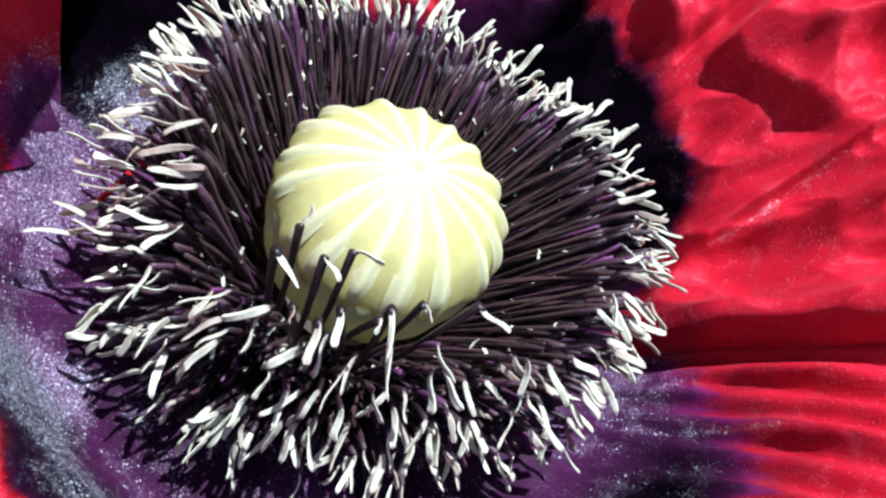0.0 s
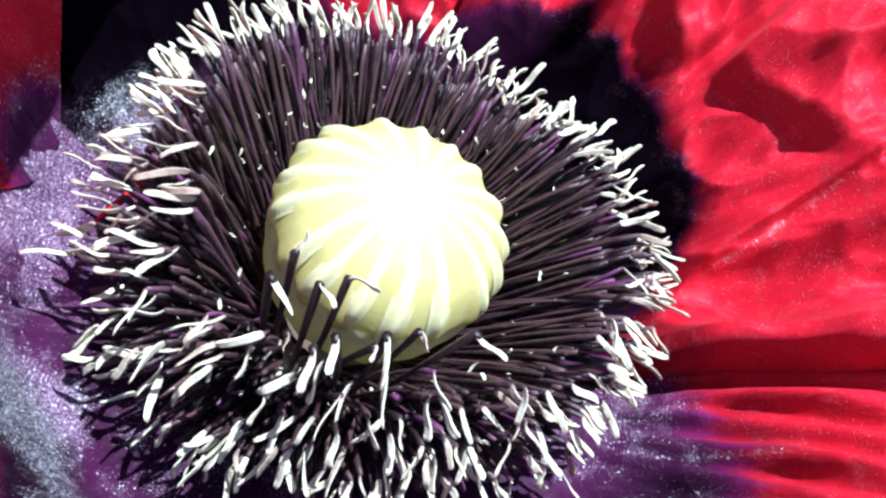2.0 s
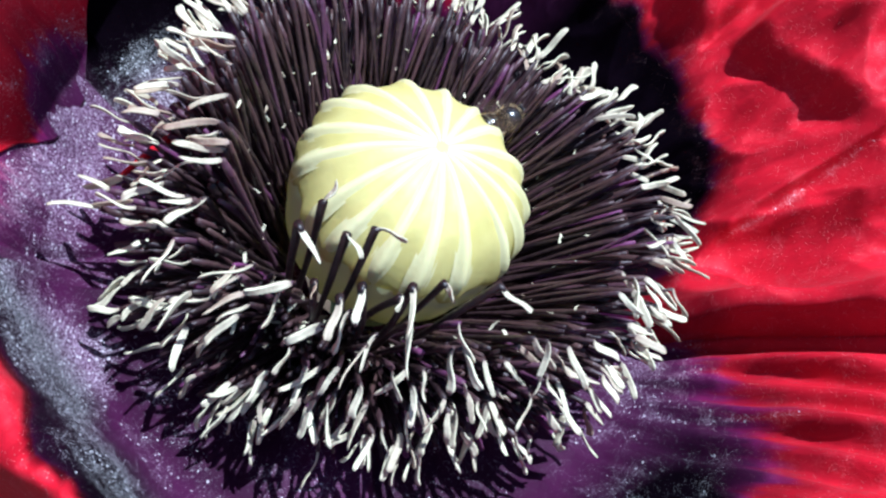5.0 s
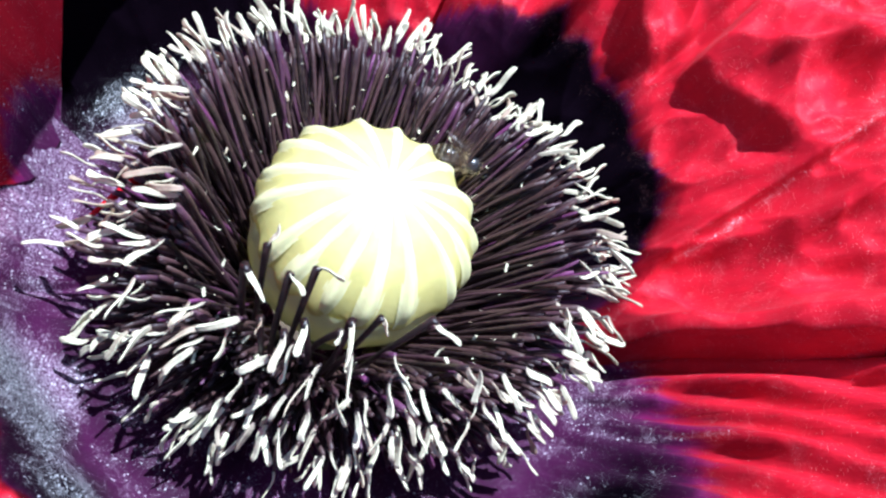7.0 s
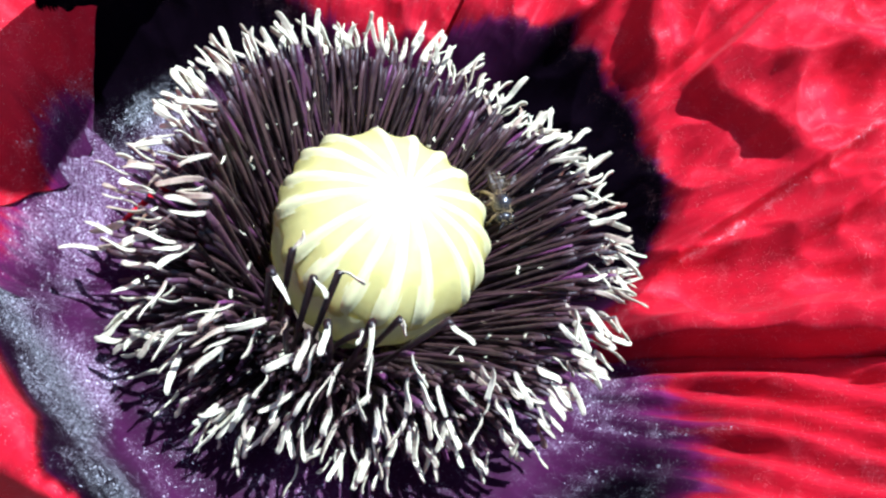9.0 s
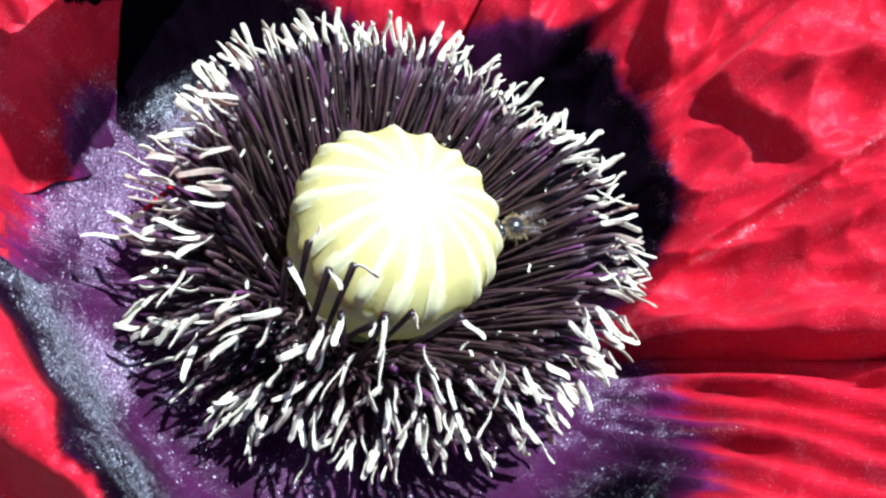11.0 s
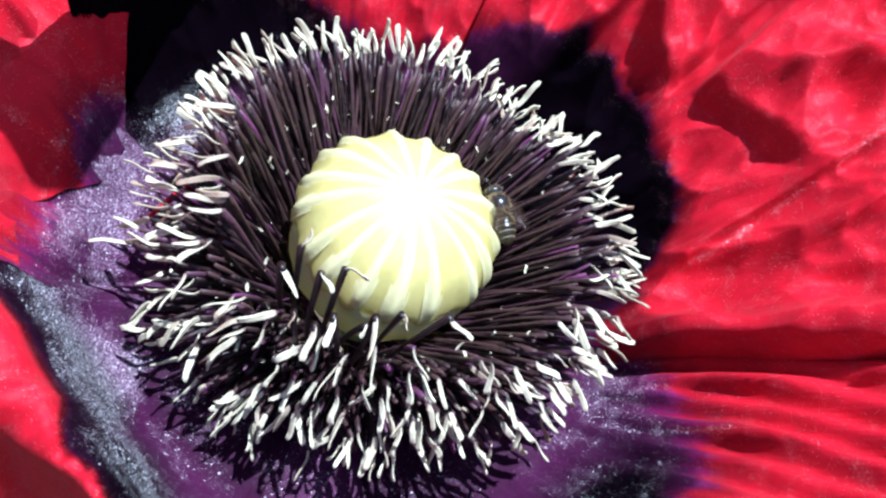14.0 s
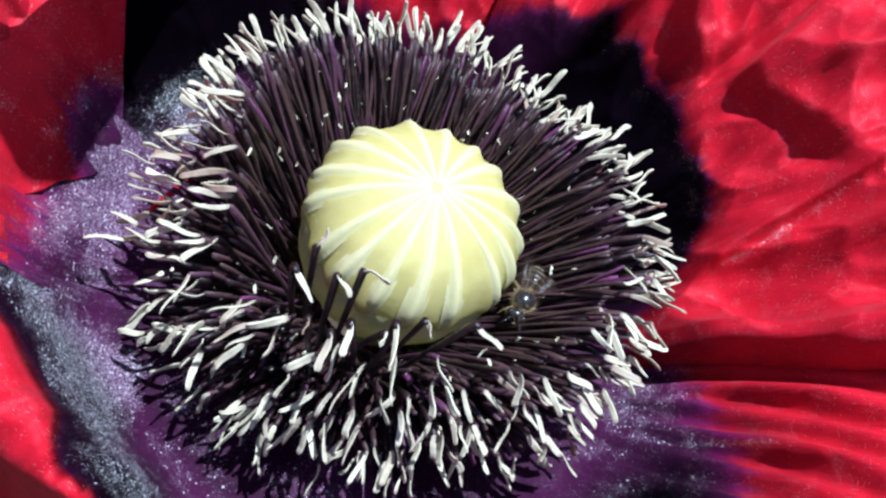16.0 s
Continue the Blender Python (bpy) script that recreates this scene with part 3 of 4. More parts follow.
def petal(label, th0, th1, reach, lift, seed, shape=None, dusty=None, dark=None, inner=None, rim=None, feather=4.0, crumple=1.0, curl=None, wobble=1.4, roll=None, veil=0.0, cols=190, rows=170):
    """One petal between two angles: a silky sheet that lies flat under the stamens and rises in a bowl, crumpled, with real thickness."""
    u = np.linspace(0, 1, cols)[:, None] * np.ones(rows)
    v = np.ones(cols)[:, None] * np.linspace(0, 1, rows)
    th = th0 + (th1 - th0) * u
    reach = reach(th) if callable(reach) else reach
    edge = reach * (1 - 0.16 * np.abs(2 * u - 1) ** 8) * (1 + 0.03 * clouds(u * 9, u * 0 + seed, seed))
    foot = inner(th) if inner else 6.0 + 0 * th
    s = foot + (edge - foot) * v
    th = th + wobble * clouds(u * 0 + seed, s / 14, seed + 5) * step(20, 34, s)
    # the profile is summed outwards from the foot
    fine = np.linspace(6, 124, 320)
    tilt = steepness(th[:, -1])[:, None] * step(20, 33, fine)[None, :]
    if curl:
        tilt = tilt + curl(th[:, -1:], fine[None, :])
    tilt = np.radians(tilt)
    d = fine[1] - fine[0]
    rr = 6 + np.concatenate([np.zeros((cols, 1)), np.cumsum(np.cos(tilt) * d, 1)[:, :-1]], 1)
    zz = -14.5 + np.concatenate([np.zeros((cols, 1)), np.cumsum(np.sin(tilt) * d, 1)[:, :-1]], 1)
    r = np.stack([np.interp(s[i], fine, rr[i]) for i in range(cols)])
    z = np.stack([np.interp(s[i], fine, zz[i]) for i in range(cols)])
    loose = step(24, 40, s)
    a = np.radians(th)
    pleat = clouds(th / 3.4 + 0.5 * clouds(th / 9, s / 18, seed + 2), s / 40, seed + 9, 2)
    z = z + lift * step(10, 24, s) + 0.5 * pleat * (0.3 + loose)
    if roll:                                        # one side rolls under itself in a round hem
        edge_th, girth = roll[0] - 3.5 * step(31, 52, r), roll[1]
        arc = np.maximum(edge_th - th, 0) * 1.1
        held = step(24, 30, r)
        turn, rest = np.minimum(arc / girth, 1.5), np.maximum(arc - 1.5 * girth, 0)
        sway = 1 + 0.15 * clouds(r / 6, r * 0, seed + 60)
        a = np.radians(np.maximum(th, edge_th)) - (held * (girth * np.sin(turn) + 0.07 * rest) * sway + (1 - held) * 0.4 * arc) / r
        z = z - held * (girth * (1 - np.cos(turn)) + rest)
    x, y = r * np.cos(a), r * np.sin(a)
    soft = clouds(x / 11 + seed, y / 11, seed + 20, 3)
    sharp = 0.4 - np.abs(clouds(x / 9, y / 9 + seed, seed + 31, 2))
    crisp = 0.3 - np.abs(clouds(x / 4.2 + 0.6 * soft, y / 4.2, seed + 47, 2))
    z = z + crumple * loose * (np.clip(1 - (roll[0] - 3 - th) / 3, 0.15, 1) if roll else 1.0) * (1.1 * soft + 1.6 * sharp + 0.7 * crisp)
    if shape:
        z = z + shape(x, y, r, th, s - foot)
    pos = np.stack([x, y, z], -1) * MM
    du, dv = np.gradient(pos, axis=0), np.gradient(pos, axis=1)
    normal = np.cross(dv, du)
    normal /= np.linalg.norm(normal, axis=-1, keepdims=True) + 1e-12
    if normal[cols // 2, 2, 2] < 0:
        normal = -normal
    under = pos - 0.18 * MM * normal
    points = np.concatenate([pos.reshape(-1, 3), under.reshape(-1, 3)])
    idx = np.arange(cols * rows).reshape(cols, rows)
    n = cols * rows
    top = np.stack([idx[:-1, :-1], idx[1:, :-1], idx[1:, 1:], idx[:-1, 1:]], -1).reshape(-1, 4)
    low = top[:, ::-1] + n
    rims = []
    for line in (idx[:, 0], idx[:, -1][::-1], idx[0, ::-1], idx[-1, :]):
        rims.append(np.stack([line[:-1], line[:-1] + n, line[1:] + n, line[1:]], -1))
    faces = np.concatenate([top, low, *rims])
    me = mesh_of("petal", points.tolist(), faces.tolist(), PETAL)
    pigment = (r - (rim(th) if rim else blotch_rim(th))) / (feather(th) if callable(feather) else feather)
    bloom = dusty(r, th) if dusty else 0 * s
    if veil:
        bloom = np.maximum(bloom, veil * inside(r, th, 2.0))
    black = dark(r, th) if dark else 0 * s
    for key, data in (("pigment", pigment), ("bloom", bloom), ("black", black)):
        me.attributes.new(key, "FLOAT", "POINT").data.foreach_set("value", np.tile(np.clip(data, -3, 3).ravel(), 2))
    grain = np.stack([th * 0.75, s / 7, 0 * s + seed], -1).reshape(-1, 3)
    me.attributes.new("grain", "FLOAT_VECTOR", "POINT").data.foreach_set("vector", np.tile(grain, (2, 1)).ravel())
    return part_of("petal", me, flower, label)


def fold(x, y, start, end, height, width, skew=0.0):
    """A crease that runs from one place to another: a ridge, steeper on one side."""
    (x0, y0), (x1, y1) = start, end
    long = math.hypot(x1 - x0, y1 - y0)
    ux, uy = (x1 - x0) / long, (y1 - y0) / long
    k = ((x - x0) * ux + (y - y0) * uy) / long
    d = -(x - x0) * uy + (y - y0) * ux
    w = width * np.where(d > 0, 1 + skew, 1 - skew)
    return height * np.exp(-np.abs(d / w) ** 1.5) * step(-0.25, 0.2, k) * (1 - step(0.85, 1.3, k))


def polar(r, th):
    return r * math.cos(radians(th)), r * math.sin(radians(th))


def right_petal(x, y, r, th, s):
    z = ((10.0 - 1.0 * step(34, 52, r)) * np.exp(-np.maximum(th + 5.0 + 3.5 * step(31, 52, r), 0) / 7.0) + 0.9 * clouds(r / 8, np.maximum(th, -5) / 9, 88, 2) * bell(th, -5, 6)) * step(24, 33, r)      # the lifted lower edge
    kx, ky = polar(40, 36)
    p = step(-0.4, 0.7, 0.80 * (x - kx) + 0.60 * (y - ky)) * step(-0.3, 0.6, 0.74 * (x - kx) - 0.67 * (y - ky))
    away = np.hypot(x - kx, y - ky)
    z = z + 3.6 * p * np.exp(-((0.80 * (x - kx) + 0.60 * (y - ky)) / 11) ** 2) * (1 - step(10, 17, away))   # a stiff raised flap
    z = z + fold(x, y, polar(33, 9.5), polar(49, 17.5), 3.6, 1.5, 0.4)
    z = z + fold(x, y, polar(38.9, 42.3), polar(41.7, 52.3), 3.4, 1.5, -0.45) + fold(x, y, polar(34, 58), polar(48, 52), 3.4, 1.5, 0.5)
    z = z + fold(x, y, polar(42, 6), polar(54, 14), 3.0, 1.8, 0.5) + fold(x, y, polar(44, 30), polar(58, 22), 3.0, 1.8, 0.4) + fold(x, y, polar(38, 68), polar(50, 62), 3.0, 1.6, 0.4)
    return z + fold(x, y, (30.4, 23.8), (37.0, 31.3), -2.6, 1.6, -0.4)


def front_petal(x, y, r, th, s):
    fan = th + 5.0 * step(34, 54, r) + 1.2 * clouds(r / 14, th / 20, 77, 2)
    z = 1.2 * (r / 36) ** 1.6 * np.cos(np.radians(360 * fan / 4.6)) * bell(fan, -19, 13) * step(28, 36, r)     # long soft pleats
    z = z + fold(x, y, polar(30, -17), polar(50, -12), 2.0, 1.6, 0.5) + fold(x, y, polar(33, -25), polar(62, -21), 1.7, 1.7, 0.55)
    z = z + 3.4 * step(-0.3, 3, r - blotch_rim(th)) * bell(th, -47, 15)        # the red lip swells
    z = z + 0.8 * (0.5 - np.abs(clouds(th / 5, r / 12, 91, 2))) * step(26, 32, r)
    return z - 2.0 * bell(th, -28, 8) * bell(r, 34, 3)


def left_petal(x, y, r, th, s):
    return fold(x, y, polar(34, 193), polar(24, 187), -1.3, 0.6) + 0.8 * (0.5 - np.abs(clouds(th / 6, r / 12, 92, 2))) * step(26, 32, r)


def corner_petal(x, y, r, th, s):
    z = 1.4 * step(-0.4, 1.4, r - blotch_rim(th)) + fold(x, y, polar(33, -128), polar(42, -120), 2.4, 2.0)
    return z + 0.9 * (0.5 - np.abs(clouds(th / 5, r / 12, 93, 2))) * step(26, 32, r)


def inside(r, th, width=1.5):
    """1 within the dark base, 0 beyond its rim."""
    return 1 - step(-width, 0.3, r - blotch_rim(th))


def petals():
    # the tall curled rim past 116 degrees is unseen, added to shade the left
    petal("dark-based red petal behind the stamens", 58, 166, lambda th: by_angle(th, [(58, 74), (100, 70), (116, 72), (124, 82), (133, 96), (142, 106), (147, 104), (151, 98), (153, 60), (155, 38), (166, 36)]), -1.0, 3, feather=3.5, crumple=1.5,
          dusty=lambda r, th: 0.84 * bell(th, 147, 20) * bell(r, 27.5, 5.2) * (1 - step(30.5, 33.5, r)) + 0.3 * bell(th, 105, 12) * bell(r, 30, 3),
          # dark base, blackened further around 136 degrees by shade put into its colour
          dark=lambda r, th: np.clip(1.6 * bell(th, 136, 26) + 0.7 * bell(th, 92, 26), 0, 1) * step(27, 30.5, r) * (1 - step(-0.4, 1.5, r - blotch_rim(th))) + 0.5 * (1 - step(27, 31, r)),
          curl=lambda th, s: 45 * step(38, 46, s) * bell(th, 137, 25))
    petal("purple-based petal with a silvery bloom", 157, 214, lambda th: np.interp(th, [157, 190, 198, 206, 214], [66, 62, 34, 27, 22]), 0.6, 17, left_petal, veil=0.49, feather=4.0, crumple=0.9,
          dusty=lambda r, th: 1.1 * bell(r, 29.0, 5.0) * bell(th, 172, 24) + 0.65 * bell(r, 30, 3.4) * bell(th, 203, 8) * inside(r, th),
          dark=lambda r, th: 0.7 * bell(th, 204, 9) * bell(r, 31, 4) * inside(r, th))
    petal("red petal with a purple base and silvery dust", 196, 276, 100, 1.4, 29, corner_petal, veil=0.44, feather=0.5, crumple=1.7,
          dusty=lambda r, th: (0.70 * bell(r - blotch_rim(th), -3.0, 2.8) + 0.72 * bell(r, 27.0, 4.2) * bell(th, 208, 13)) * (1 - step(246, 259, th)) * inside(r, th, 0.6),
          # near the foot the darkening is the stamens' shade put into the colour
          dark=lambda r, th: np.maximum((0.84 + 0.12 * step(222, 234, th)) * step(-6.5, -2.5, r - blotch_rim(th)), 0.5 * (1 - step(25, 28, r))) * (1 - step(0.3, 0.7, r - blotch_rim(th))) * (1 - step(248, 262, th)),
          curl=lambda th, s: -(62 * step(43.5, 48, s) + 88 * step(0, 4, s - by_angle(th, [(-164, 68), (-154, 58), (-146, 50), (-140, 46.5), (-130, 44.5), (-118, 43.5), (-84, 44)]))) * bell(th, 230, 42))
    # the wide feather from -86 to -72 paints a magenta patch of light shining through
    petal("red petal with long pleats over a purple base", -106, 7, 76, 0.2, 41, front_petal, veil=0.38, feather=lambda th: by_angle(th, [(-180, 0.8), (-97, 0.8), (-86, 9.0), (-72, 9.0), (-62, 0.8), (-40, 0.8), (-33, 2.6), (-22, 4.5), (180, 5.0)]), crumple=0.8,
          dusty=lambda r, th: (0.60 * bell(r, 33.5, 4.5) * bell(th, -57, 15)) * inside(r, th, 0.8) + 0.7 * bell(r, 29, 4.5) * bell(th, -16, 12) + 0.55 * bell(th, -24.5 + 0.32 * (r - 33), 0.9) * bell(r, 36, 5),
          # the second term paints shade from the stamens into the inner petal
          dark=lambda r, th: np.maximum(np.clip(1.5 * bell(r, 34.5, 3.8) * bell(th, -45, 18), 0, 1), 0.6 * (1 - step(25, 28.5, r)) * bell(th, -75, 45)) * inside(r, th, 0.4),
          curl=lambda th, s: -120 * step(0, 7, s - by_angle(th, [(-106, 50), (-65, 50), (-44, 48), (-36, 55), (-30, 62), (-24, 74), (7, 90)])))
    petal("crumpled bright red petal with a black blotch", -23, 76, 76, 1.4, 53, right_petal, rim=lambda th: blotch_rim(th) - 4.0 * (1 - step(-4, 6, th)), feather=1.7, crumple=1.9, wobble=0.2, curl=lambda th, s: -10 * step(41, 53, s) * step(6, 20, th),
          # the powder line on the crease also paints its lit ridge; then a dusty patch
          dusty=lambda r, th: 0.55 * bell(th, 7 + 0.69 * (r - 33), 1.0) * step(31, 35, r) + 0.5 * bell(r, 38, 1.6) * bell(th, 38, 4),
          roll=(-5.0, 2.2),
          dark=lambda r, th: np.clip(1.9 * bell(th, 32, 32), 0, 1) * (1 - step(-0.4, 1.1, r - blotch_rim(th))), cols=300, rows=230)
    petal("red petal lobe folded in over its neighbour", 142, 200, 92, 0.75, 67, feather=2.2, crumple=0.6,
          inner=lambda th: np.interp(th, [142, 148, 150, 154, 160, 165, 170, 175, 180, 185, 190, 205], [42, 37.8, 36.7, 34.0, 30.9, 30.4, 31.4, 35.0, 38.6, 40.5, 40.5, 39.5]), rim=lambda th: 33.2 - 0.02 * (th - 162) ** 2,
          shape=lambda x, y, r, th, s: 5.0 * step(0, 12, s) - 0.5 * np.clip(s - 5, 0, 12), dusty=lambda r, th: 0.45 * bell(r, 32.5, 2.5) + 0.6 * bell(th, 172, 1.5) * bell(r, 37, 2))


petals()


def petaloid():
    """A narrow red scrap of petal among the stamens."""
    path = bezier((-17.5, 6.0, -4.0), (-19.5, 4.6, -3.0), (-21.5, 2.6, -3.6), (-24.0, 0.2, -6.0), 16)
    points, n = [], len(path)
    for k, p in enumerate(path):
        half = 1.1 * math.sin(math.pi * (0.08 + 0.84 * k / (n - 1)))
        side = Vector((0.35, 0.55, 0.75)) * half
        for layer in (0.08, -0.08):
            points += [(p + side + Vector((0, 0, layer))) * MM, (p + Vector((0.2, -0.2, layer))) * MM, (p - side + Vector((0, 0, layer))) * MM]
    faces = []
    for k in range(n - 1):
        a = 6 * k
        faces += [(a, a + 1, a + 7, a + 6), (a + 1, a + 2, a + 8, a + 7), (a + 3, a + 9, a + 10, a + 4), (a + 4, a + 10, a + 11, a + 5), (a, a + 6, a + 9, a + 3), (a + 2, a + 5, a + 11, a + 8)]
    me = mesh_of("petaloid", points, faces, PETAL)
    me.attributes.new("pigment", "FLOAT", "POINT").data.foreach_set("value", [1.5] * len(points))
    part_of("petaloid", me, flower, "small red scrap of petal")


petaloid()


# ---- the bee ----
BEE = 0.86 * MM
BEE_BLACK = plain_material("bee_black", ((0.006, 0.006, 0.007), (0.020, 0.017, 0.016)), 2500, 0.25, 0.55, 0.00003)
BEE_AMBER = plain_material("bee_abdomen_brown", ((0.010, 0.008, 0.005), (0.034, 0.024, 0.010)), 1800, 0.28, 0.5, 0.00003)
BEE_HAIR = plain_material("bee_hair_tan", ((0.22, 0.15, 0.06), (0.42, 0.32, 0.16)), 1500, 0.8)
BEE_BAND = plain_material("bee_band_cream", ((0.09, 0.075, 0.045), (0.20, 0.17, 0.11)), 1500, 0.7)
BEE_LEG = plain_material("bee_leg_tan", ((0.12, 0.08, 0.03), (0.30, 0.21, 0.09)), 1500, 0.5)


def wing_material():
    mat, tree, nodes, links, bsdf = material("bee_wing")
    veins = texture(nodes, links, "ShaderNodeTexVoronoi", 900)
    veins.feature = "DISTANCE_TO_EDGE"
    line = maths(nodes, links, "LESS_THAN", veins.outputs["Distance"], 0.06)
    links.new(mixed(nodes, links, line, (0.12, 0.08, 0.06), (0.05, 0.03, 0.02)), bsdf.inputs["Base Color"])
    links.new(maths(nodes, links, "ADD", maths(nodes, links, "MULTIPLY", line, 0.16), 0.035), bsdf.inputs["Alpha"])
    bsdf.inputs["Roughness"].default_value = 0.25
    bsdf.inputs["Specular IOR Level"].default_value = 0.15
    return mat


BEE_WING = wing_material()


def egg(middle, radii, mat, name, rings=14, sides=20, power=1.0):
    """A closed rounded body, its length along x."""
    points, faces = [], []
    for i in range(rings + 1):
        a = math.pi * i / rings
        for k in range(sides):
            t = 2 * math.pi * k / sides
            w = max(math.sin(a), 0.02) ** power
            points.append((Vector(middle) + Vector((radii[0] * math.cos(a), radii[1] * w * math.cos(t), radii[2] * w * math.sin(t)))) * BEE)
    for i in range(rings):
        for k in range(sides):
            faces.append((i * sides + k, i * sides + (k + 1) % sides, (i + 1) * sides + (k + 1) % sides, (i + 1) * sides + k))
    faces.append(tuple(range(sides))[::-1])
    faces.append(tuple(rings * sides + k for k in range(sides)))
    return mesh_of(name, points, faces, mat)


def fur(middle, radii, count, long, seed, keep):
    """Short hairs standing on a rounded body where keep(direction) holds."""
    rng, points, faces = random.Random(seed), [], []
    while count:
        d = Vector((rng.gauss(0, 1), rng.gauss(0, 1), rng.gauss(0, 1))).normalized()
        if not keep(d):
            continue
        count -= 1
        root = Vector(middle) + Vector((radii[0] * d.x, radii[1] * d.y, radii[2] * d.z))
        tip = root + (d + Vector((-0.5, 0, 0)) + 0.5 * Vector((rng.uniform(-1, 1), rng.uniform(-1, 1), rng.uniform(-1, 1)))) * long * rng.uniform(0.6, 1.2)
        side = d.orthogonal().normalized() * 0.035
        other = d.cross(side)
        n = len(points)
        points += [(root + side) * BEE, (root - 0.5 * side + other) * BEE, (root - 0.5 * side - other) * BEE, tip * BEE]
        faces += [(n, n + 1, n + 3), (n + 1, n + 2, n + 3), (n + 2, n, n + 3)]
    return mesh_of("hair", points, faces, BEE_HAIR, False)


def wing_mesh(long, wide, name):
    """A thin veined wing whose root lies at the origin and whose tip points back along -x."""
    points, faces, n = [], [], 14
    for layer in (0.012, -0.012):
        for i in range(n + 1):
            t = i / n
            half = wide * (0.12 + 0.88 * math.sin(math.pi * min(1.0, 0.08 + 0.84 * t)) ** 0.7) * (1 - 0.9 * max(0, (t - 0.85) / 0.15) ** 2)
            arch = 0.12 * math.sin(math.pi * t)
            points += [(-long * t * BEE, (0.18 * wide + half * 0.4) * BEE, (arch + layer) * BEE), (-long * t * BEE, 0, (arch + 0.06 + layer) * BEE), (-long * t * BEE, -half * 0.6 * BEE, (arch + layer) * BEE)]
    m = 3 * (n + 1)
    for i in range(n):
        for j in range(2):
            a = 3 * i + j
            faces.append((a, a + 1, a + 4, a + 3))
            faces.append((m + a, m + a + 3, m + a + 4, m + a + 1))
        faces.append((3 * i, 3 * i + 3, m + 3 * i + 3, m + 3 * i))
        faces.append((3 * i + 2, m + 3 * i + 2, m + 3 * i + 5, 3 * i + 5))
    return mesh_of(name, points, faces, BEE_WING)


def build_bee():
    bee = new("bee")
    bee.empty_display_size = 0.003
    tagged(bee, "small dark bee with thin pale-banded abdomen and tan legs", "bee")
    head = part_of("head", egg((2.95, 0, 0.0), (0.72, 1.12, 0.95), BEE_BLACK, "head"), bee)
    for side in (1, -1):
        part_of("eye", egg((3.0, 0.82 * side, 0.12), (0.5, 0.36, 0.66), BEE_BLACK, "eye", 10, 12), head, "glossy dark eye")
        path = [Vector(p) * BEE for p in ((3.5, 0.3 * side, 0.3), (3.95, 0.6 * side, 0.75), (4.5, 1.0 * side, 0.7), (5.1, 1.35 * side, 0.45))]
        part_of("antenna", mesh_of("antenna", *tube(path, [0.09 * BEE, 0.09 * BEE, 0.10 * BEE, 0.08 * BEE], 6), BEE_BLACK), head)
    part_of("face_hair", fur((2.95, 0, 0), (0.72, 1.12, 0.95), 170, 0.32, 3, lambda d: d.x > 0.1 or d.x < -0.6), head, "tan hair")
    thorax = part_of("thorax", egg((1.05, 0, 0.25), (1.45, 1.32, 1.22), BEE_BLACK, "thorax"), bee, "glossy black thorax with tan hair")
    part_of("thorax_hair", fur((1.05, 0, 0.25), (1.45, 1.32, 1.22), 620, 0.42, 5, lambda d: abs(d.x) > 0.45 or d.z < 0.55), thorax, "tan hair")
    # the abdomen: a tapering body in overlapping rings, each hemmed by a pale band
    points, faces, rings, sides = [], [], 30, 22
    profile = lambda t: 1.58 * math.sin(math.pi * min(1.0, 0.10 + 0.86 * t)) ** 0.62 * (1 - 0.25 * t)
    for i in range(rings + 1):
        t = i / rings
        r = max(profile(t) - 0.07 * (0.5 + 0.5 * math.cos(2 * math.pi * t * 5)), 0.05)
        for k in range(sides):
            a = 2 * math.pi * k / sides
            points.append(((-0.35 - 3.9 * t) * BEE, r * math.cos(a) * BEE, (0.1 - 0.55 * t * t + 0.88 * r * math.sin(a)) * BEE))
    for i in range(rings):
        for k in range(sides):
            faces.append((i * sides + k, i * sides + (k + 1) % sides, (i + 1) * sides + (k + 1) % sides, (i + 1) * sides + k))
    faces.append(tuple(range(sides))[::-1])
    faces.append(tuple(rings * sides + k for k in range(sides)))
    abdomen = part_of("abdomen", mesh_of("abdomen", points, faces, BEE_AMBER), bee, "glossy dark brown abdomen with thin pale bands")
    for t in (0.22, 0.42, 0.61, 0.79):
        points, faces = [], []
        for j, (dt, up) in enumerate(((-0.02, -0.02), (0.0, 0.04), (0.02, -0.02))):
            r = profile(t + dt) + up
            for k in range(sides):
                a = 2 * math.pi * k / sides
                points.append(((-0.35 - 3.9 * (t + dt)) * BEE, r * math.cos(a) * BEE, (0.1 - 0.55 * t * t + 0.88 * r * math.sin(a)) * BEE))
        for j in range(2):
            for k in range(sides):
                faces.append((j * sides + k, j * sides + (k + 1) % sides, (j + 1) * sides + (k + 1) % sides, (j + 1) * sides + k))
        part_of("band", mesh_of("band", points, faces, BEE_BAND), abdomen, "pale band of hair")
    for side in (1, -1):
        for n, (x, out, fore, thick) in enumerate(((2.0, 1.6, 0.9, 0.14), (1.2, 1.9, -0.5, 0.15), (0.5, 2.0, -1.9, 0.21))):
            path = [(x, 0.7 * side, -0.5), (x + 0.35 * fore, (0.55 * out) * side, -0.15), (x + 0.8 * fore, 0.9 * out * side, -0.9), (x + fore, out * side, -1.9), (x + 1.2 * fore, 1.12 * out * side, -2.15)]
            points, faces = tube([Vector(p) * BEE for p in path], [w * thick * BEE for w in (1.0, 1.35, 1.1, 0.7, 0.45)], 7)
            part_of("leg", mesh_of("leg", points, faces, BEE_LEG), bee, "tan hairy leg" if n == 2 else "")
    wings = []
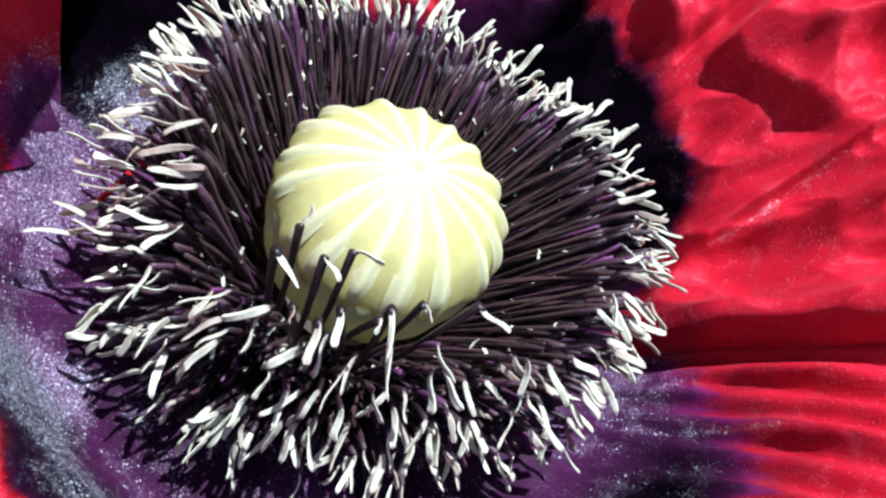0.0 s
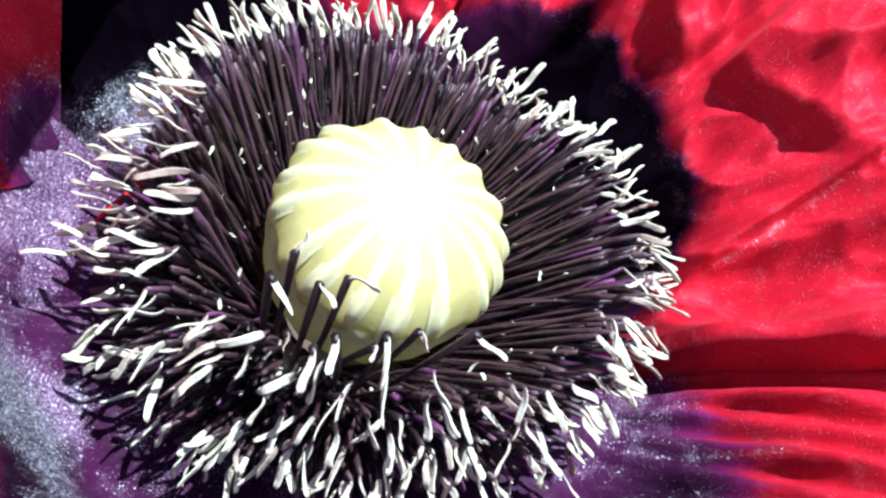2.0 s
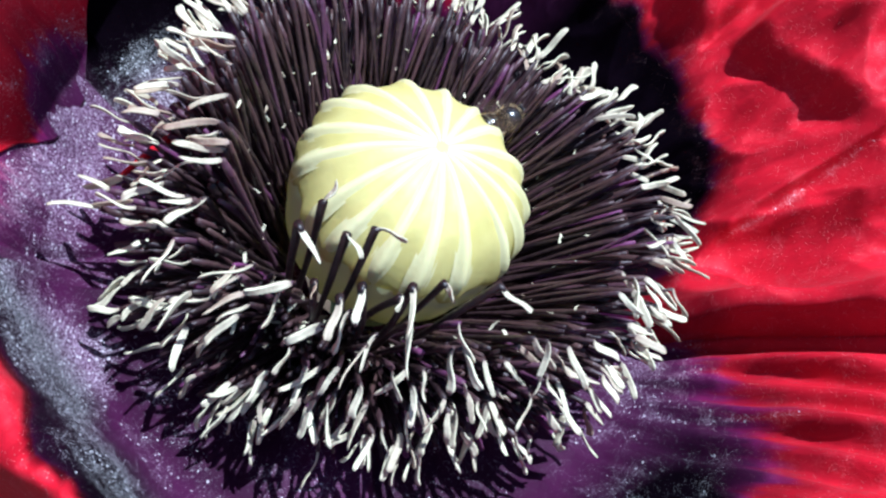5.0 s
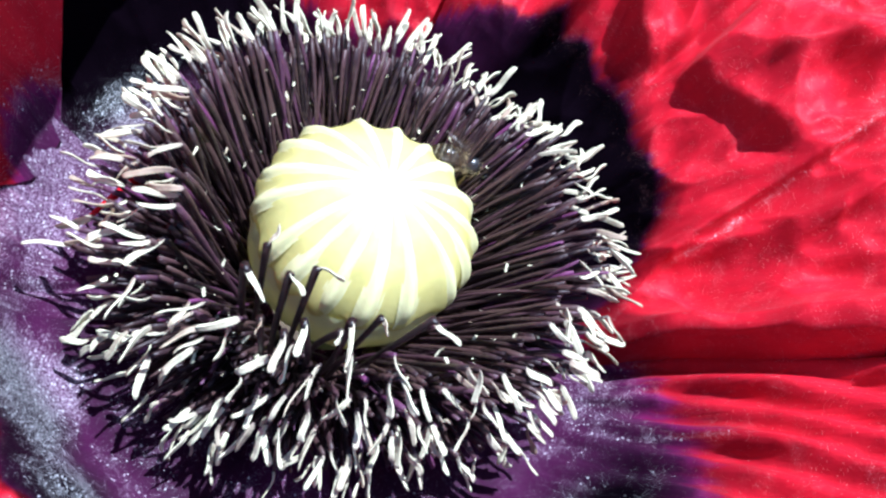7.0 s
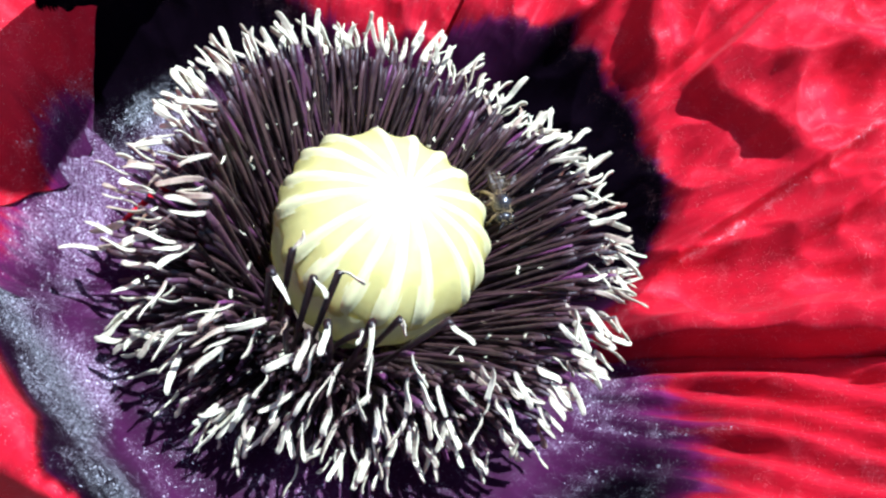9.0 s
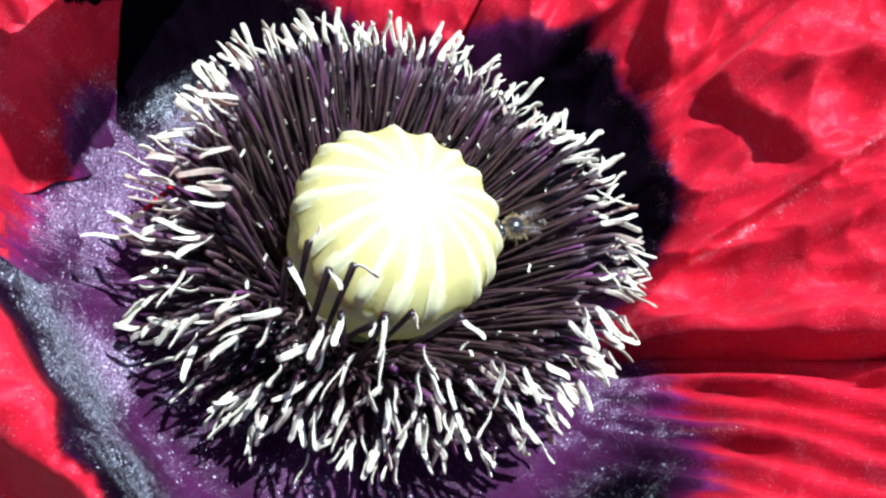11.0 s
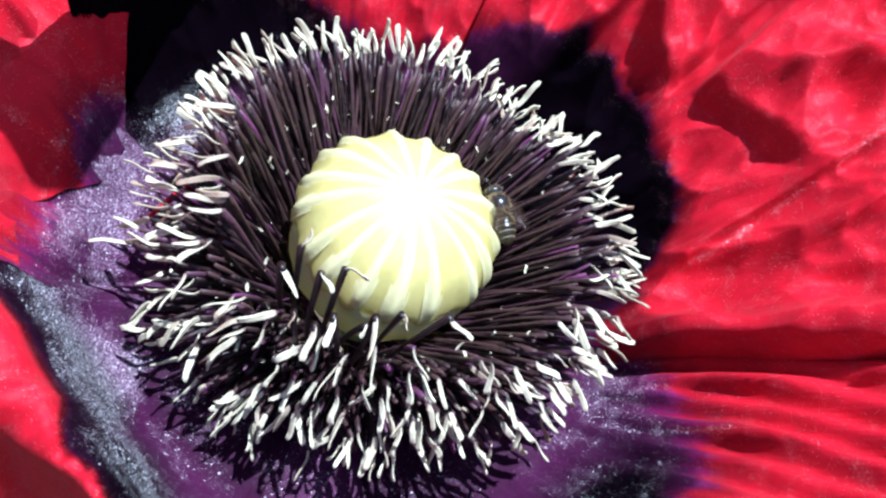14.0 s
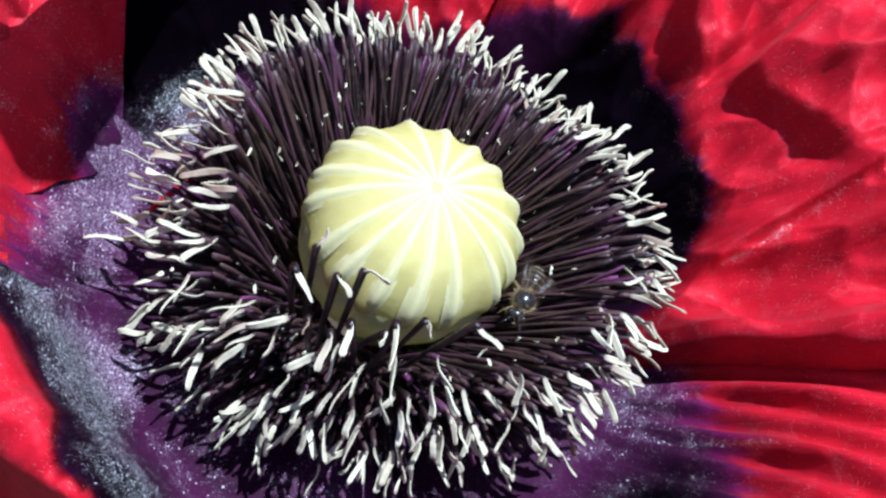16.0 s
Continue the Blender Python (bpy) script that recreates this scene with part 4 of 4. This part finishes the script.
    for side in (1, -1):
        for name, long, wide, x in (("fore_wing", 5.0, 1.9, 1.5), ("hind_wing", 3.6, 1.5, 0.9)):
            wing = part_of(name, wing_mesh(long, wide, name), bee, "clear smoky wing")
            if side < 0:
                wing.scale = (1, -1, 1)
            wings.append((wing, side, x))
    return bee, wings


bee, bee_wings = build_bee()

# seconds, place in the flower's space in millimetres, and the way the bee faces
BEE_WAY = [
    (0, 69.6, -62.4, 68.8, -0.6, 0.7, -0.3),
    (0.5, 33.7, -31.1, 41.8, -0.62, 0.68, -0.38),
    (0.7, 21.8, -22, 35.6, -0.63, 0.67, -0.39),
    (0.8, 17.4, -21.1, 33.6, -0.63, 0.73, -0.26),
    (0.9, 17, -18.9, 30.4, -0.75, 0.56, -0.35),
    (1, 12.9, -19.9, 28.2, -0.81, 0.48, -0.34),
    (1.1, 5.8, -19.6, 22.1, -0.56, 0.83, 0.03),
    (1.2, 5.5, -15.6, 20.9, -0.82, 0.56, -0.11),
    (1.3, 9.2, -6.9, 22.5, -0.87, 0.48, -0.14),
    (1.4, -1.6, -8.6, 21.5, -0.71, 0.68, 0.18),
    (1.5, -14.7, -8.3, 37.1, -0.95, 0.27, 0.18),
    (1.6, -22.8, -8.1, 45.2, -0.82, 0.46, 0.34),
    (1.7, 6.5, 12, 27.9, 0.2, 0.95, 0.1),
    (2, 54.6, 74.5, 75.4, 0.8, 0.5, 0),
    (2.6, 79.7, 74.4, 70.8, 0.9, -0.4, 0),
    (3.2, 57.9, 51.9, 56, 0, -1, -0.1),
    (3.4, 40, 34.1, 41.6, -0.5, -0.8, -0.3),
    (3.6, 26.9, 20.4, 26.6, -0.7, -0.2, -0.6),
    (3.7, 21.5, 16.5, 16.4, -0.78, -0.12, -0.5),
    (3.8, 2.3, 9.5, 13.4, -0.97, 0.18, -0.19),
    (3.9, 5, 11.5, 13.6, -0.87, 0.48, 0.09),
    (4, -2.7, 16.1, 5.2, -0.68, 0.64, 0.36),
    (4.1, 2.6, 11.3, 3.1, 0.22, 0.97, 0),
    (4.2, 8.8, 11.3, 0.5, -0.36, 0.93, 0),
    (4.8, 9.2, 11.6, -1.2, 0.6, 0.8, 0),
    (5.5, 9.5, 11.8, -2, 0.98, -0.15, 0),
    (6.3, 9.8, 11.7, -2, 0.83, -0.56, 0),
    (6.5, 10.1, 11.7, -2, 0.83, -0.56, 0),
    (7, 10.5, 11.6, -2, 0.96, -0.28, 0),
    (7.5, 10.7, 10.5, -2, 0.91, -0.41, 0),
    (8, 11.2, 10.5, -2, 0.83, -0.55, 0),
    (8.2, 11.2, 10.5, -2, 0.83, -0.56, 0),
    (9.2, 13.8, 7.8, -1.5, -0.1, -0.99, 0),
    (10.3, 14.5, 4.4, -1, -0.9, -0.44, 0),
    (10.5, 14.5, 4.5, -1, -0.89, -0.45, 0),
    (11, 14, 4.7, -1, -0.95, -0.31, 0),
    (11.5, 14.6, 3.9, -1, -0.86, -0.51, 0),
    (11.8, 14.9, 5.2, -1, -0.94, -0.34, 0),
    (12, 15.2, 6.5, -1, -0.87, -0.49, 0),
    (12.2, 14.6, 5.8, -1, -0.74, -0.67, 0),
    (12.5, 14.4, 4.9, -1, -0.74, -0.68, 0),
    (13, 12.4, 6.3, -1, -0.89, -0.45, 0),
    (13.25, 12.2, 6.4, -1, -0.93, 0.37, 0),
    (13.5, 12, 6.4, -1, -0.32, 0.95, 0),
    (14, 11.9, 6.2, -1, -0.34, 0.94, 0),
    (14.15, 12, 6.6, -1, -0.77, 0.64, 0),
    (14.3, 12.2, 7.1, -1, -0.94, -0.34, 0),
    (14.5, 12.4, 7.7, -1, -0.26, -0.97, 0),
    (14.75, 12.4, 6.8, -1, -0.89, -0.45, 0),
    (15, 12.3, 6, -1, -0.94, 0.35, 0),
    (15.25, 12.8, 4.6, -1.5, -0.87, -0.48, 0),
    (15.5, 13.2, 3.2, -2, -0.21, -0.98, 0),
    (16, 13, -2.3, -2, -0.39, -0.92, 0),
]


def facing(x, y, z, fx, fy, fz):
    """The bee's pose in the world: it faces along the way given, its back towards the open side of the flower."""
    ahead = Vector((fx, fy, fz)).normalized()
    left = Vector((0, 0, 1)).cross(ahead).normalized()
    turn = Matrix((ahead, left, ahead.cross(left))).transposed().to_4x4()
    return FLOWER_POSE @ Matrix.Translation(Vector((x, y, z)) * MM) @ turn


def motions():
    walk(bee, [(t, facing(*row)) for t, *row in BEE_WAY])
    beats = [0.0, 0.4] + [round(0.5 + 0.1 * k, 1) for k in range(36)]
    for wing, side, x in bee_wings:
        rows = []
        for n, t in enumerate(beats):
            beat = (28 if n % 2 else -12) if t < 4.05 else 0
            rows.append((t, pose(x * BEE, 0.75 * side * BEE, 1.15 * BEE, 0, 0, -78 * side) @ pose(0, 0, 0, 0, beat, 0)))
        for t in (4.2, 16.0):
            rows.append((t, pose(x * BEE, 0.6 * side * BEE, 1.2 * BEE, 8 * side, 6, -14 * side)))
        walk(wing, rows)


motions()
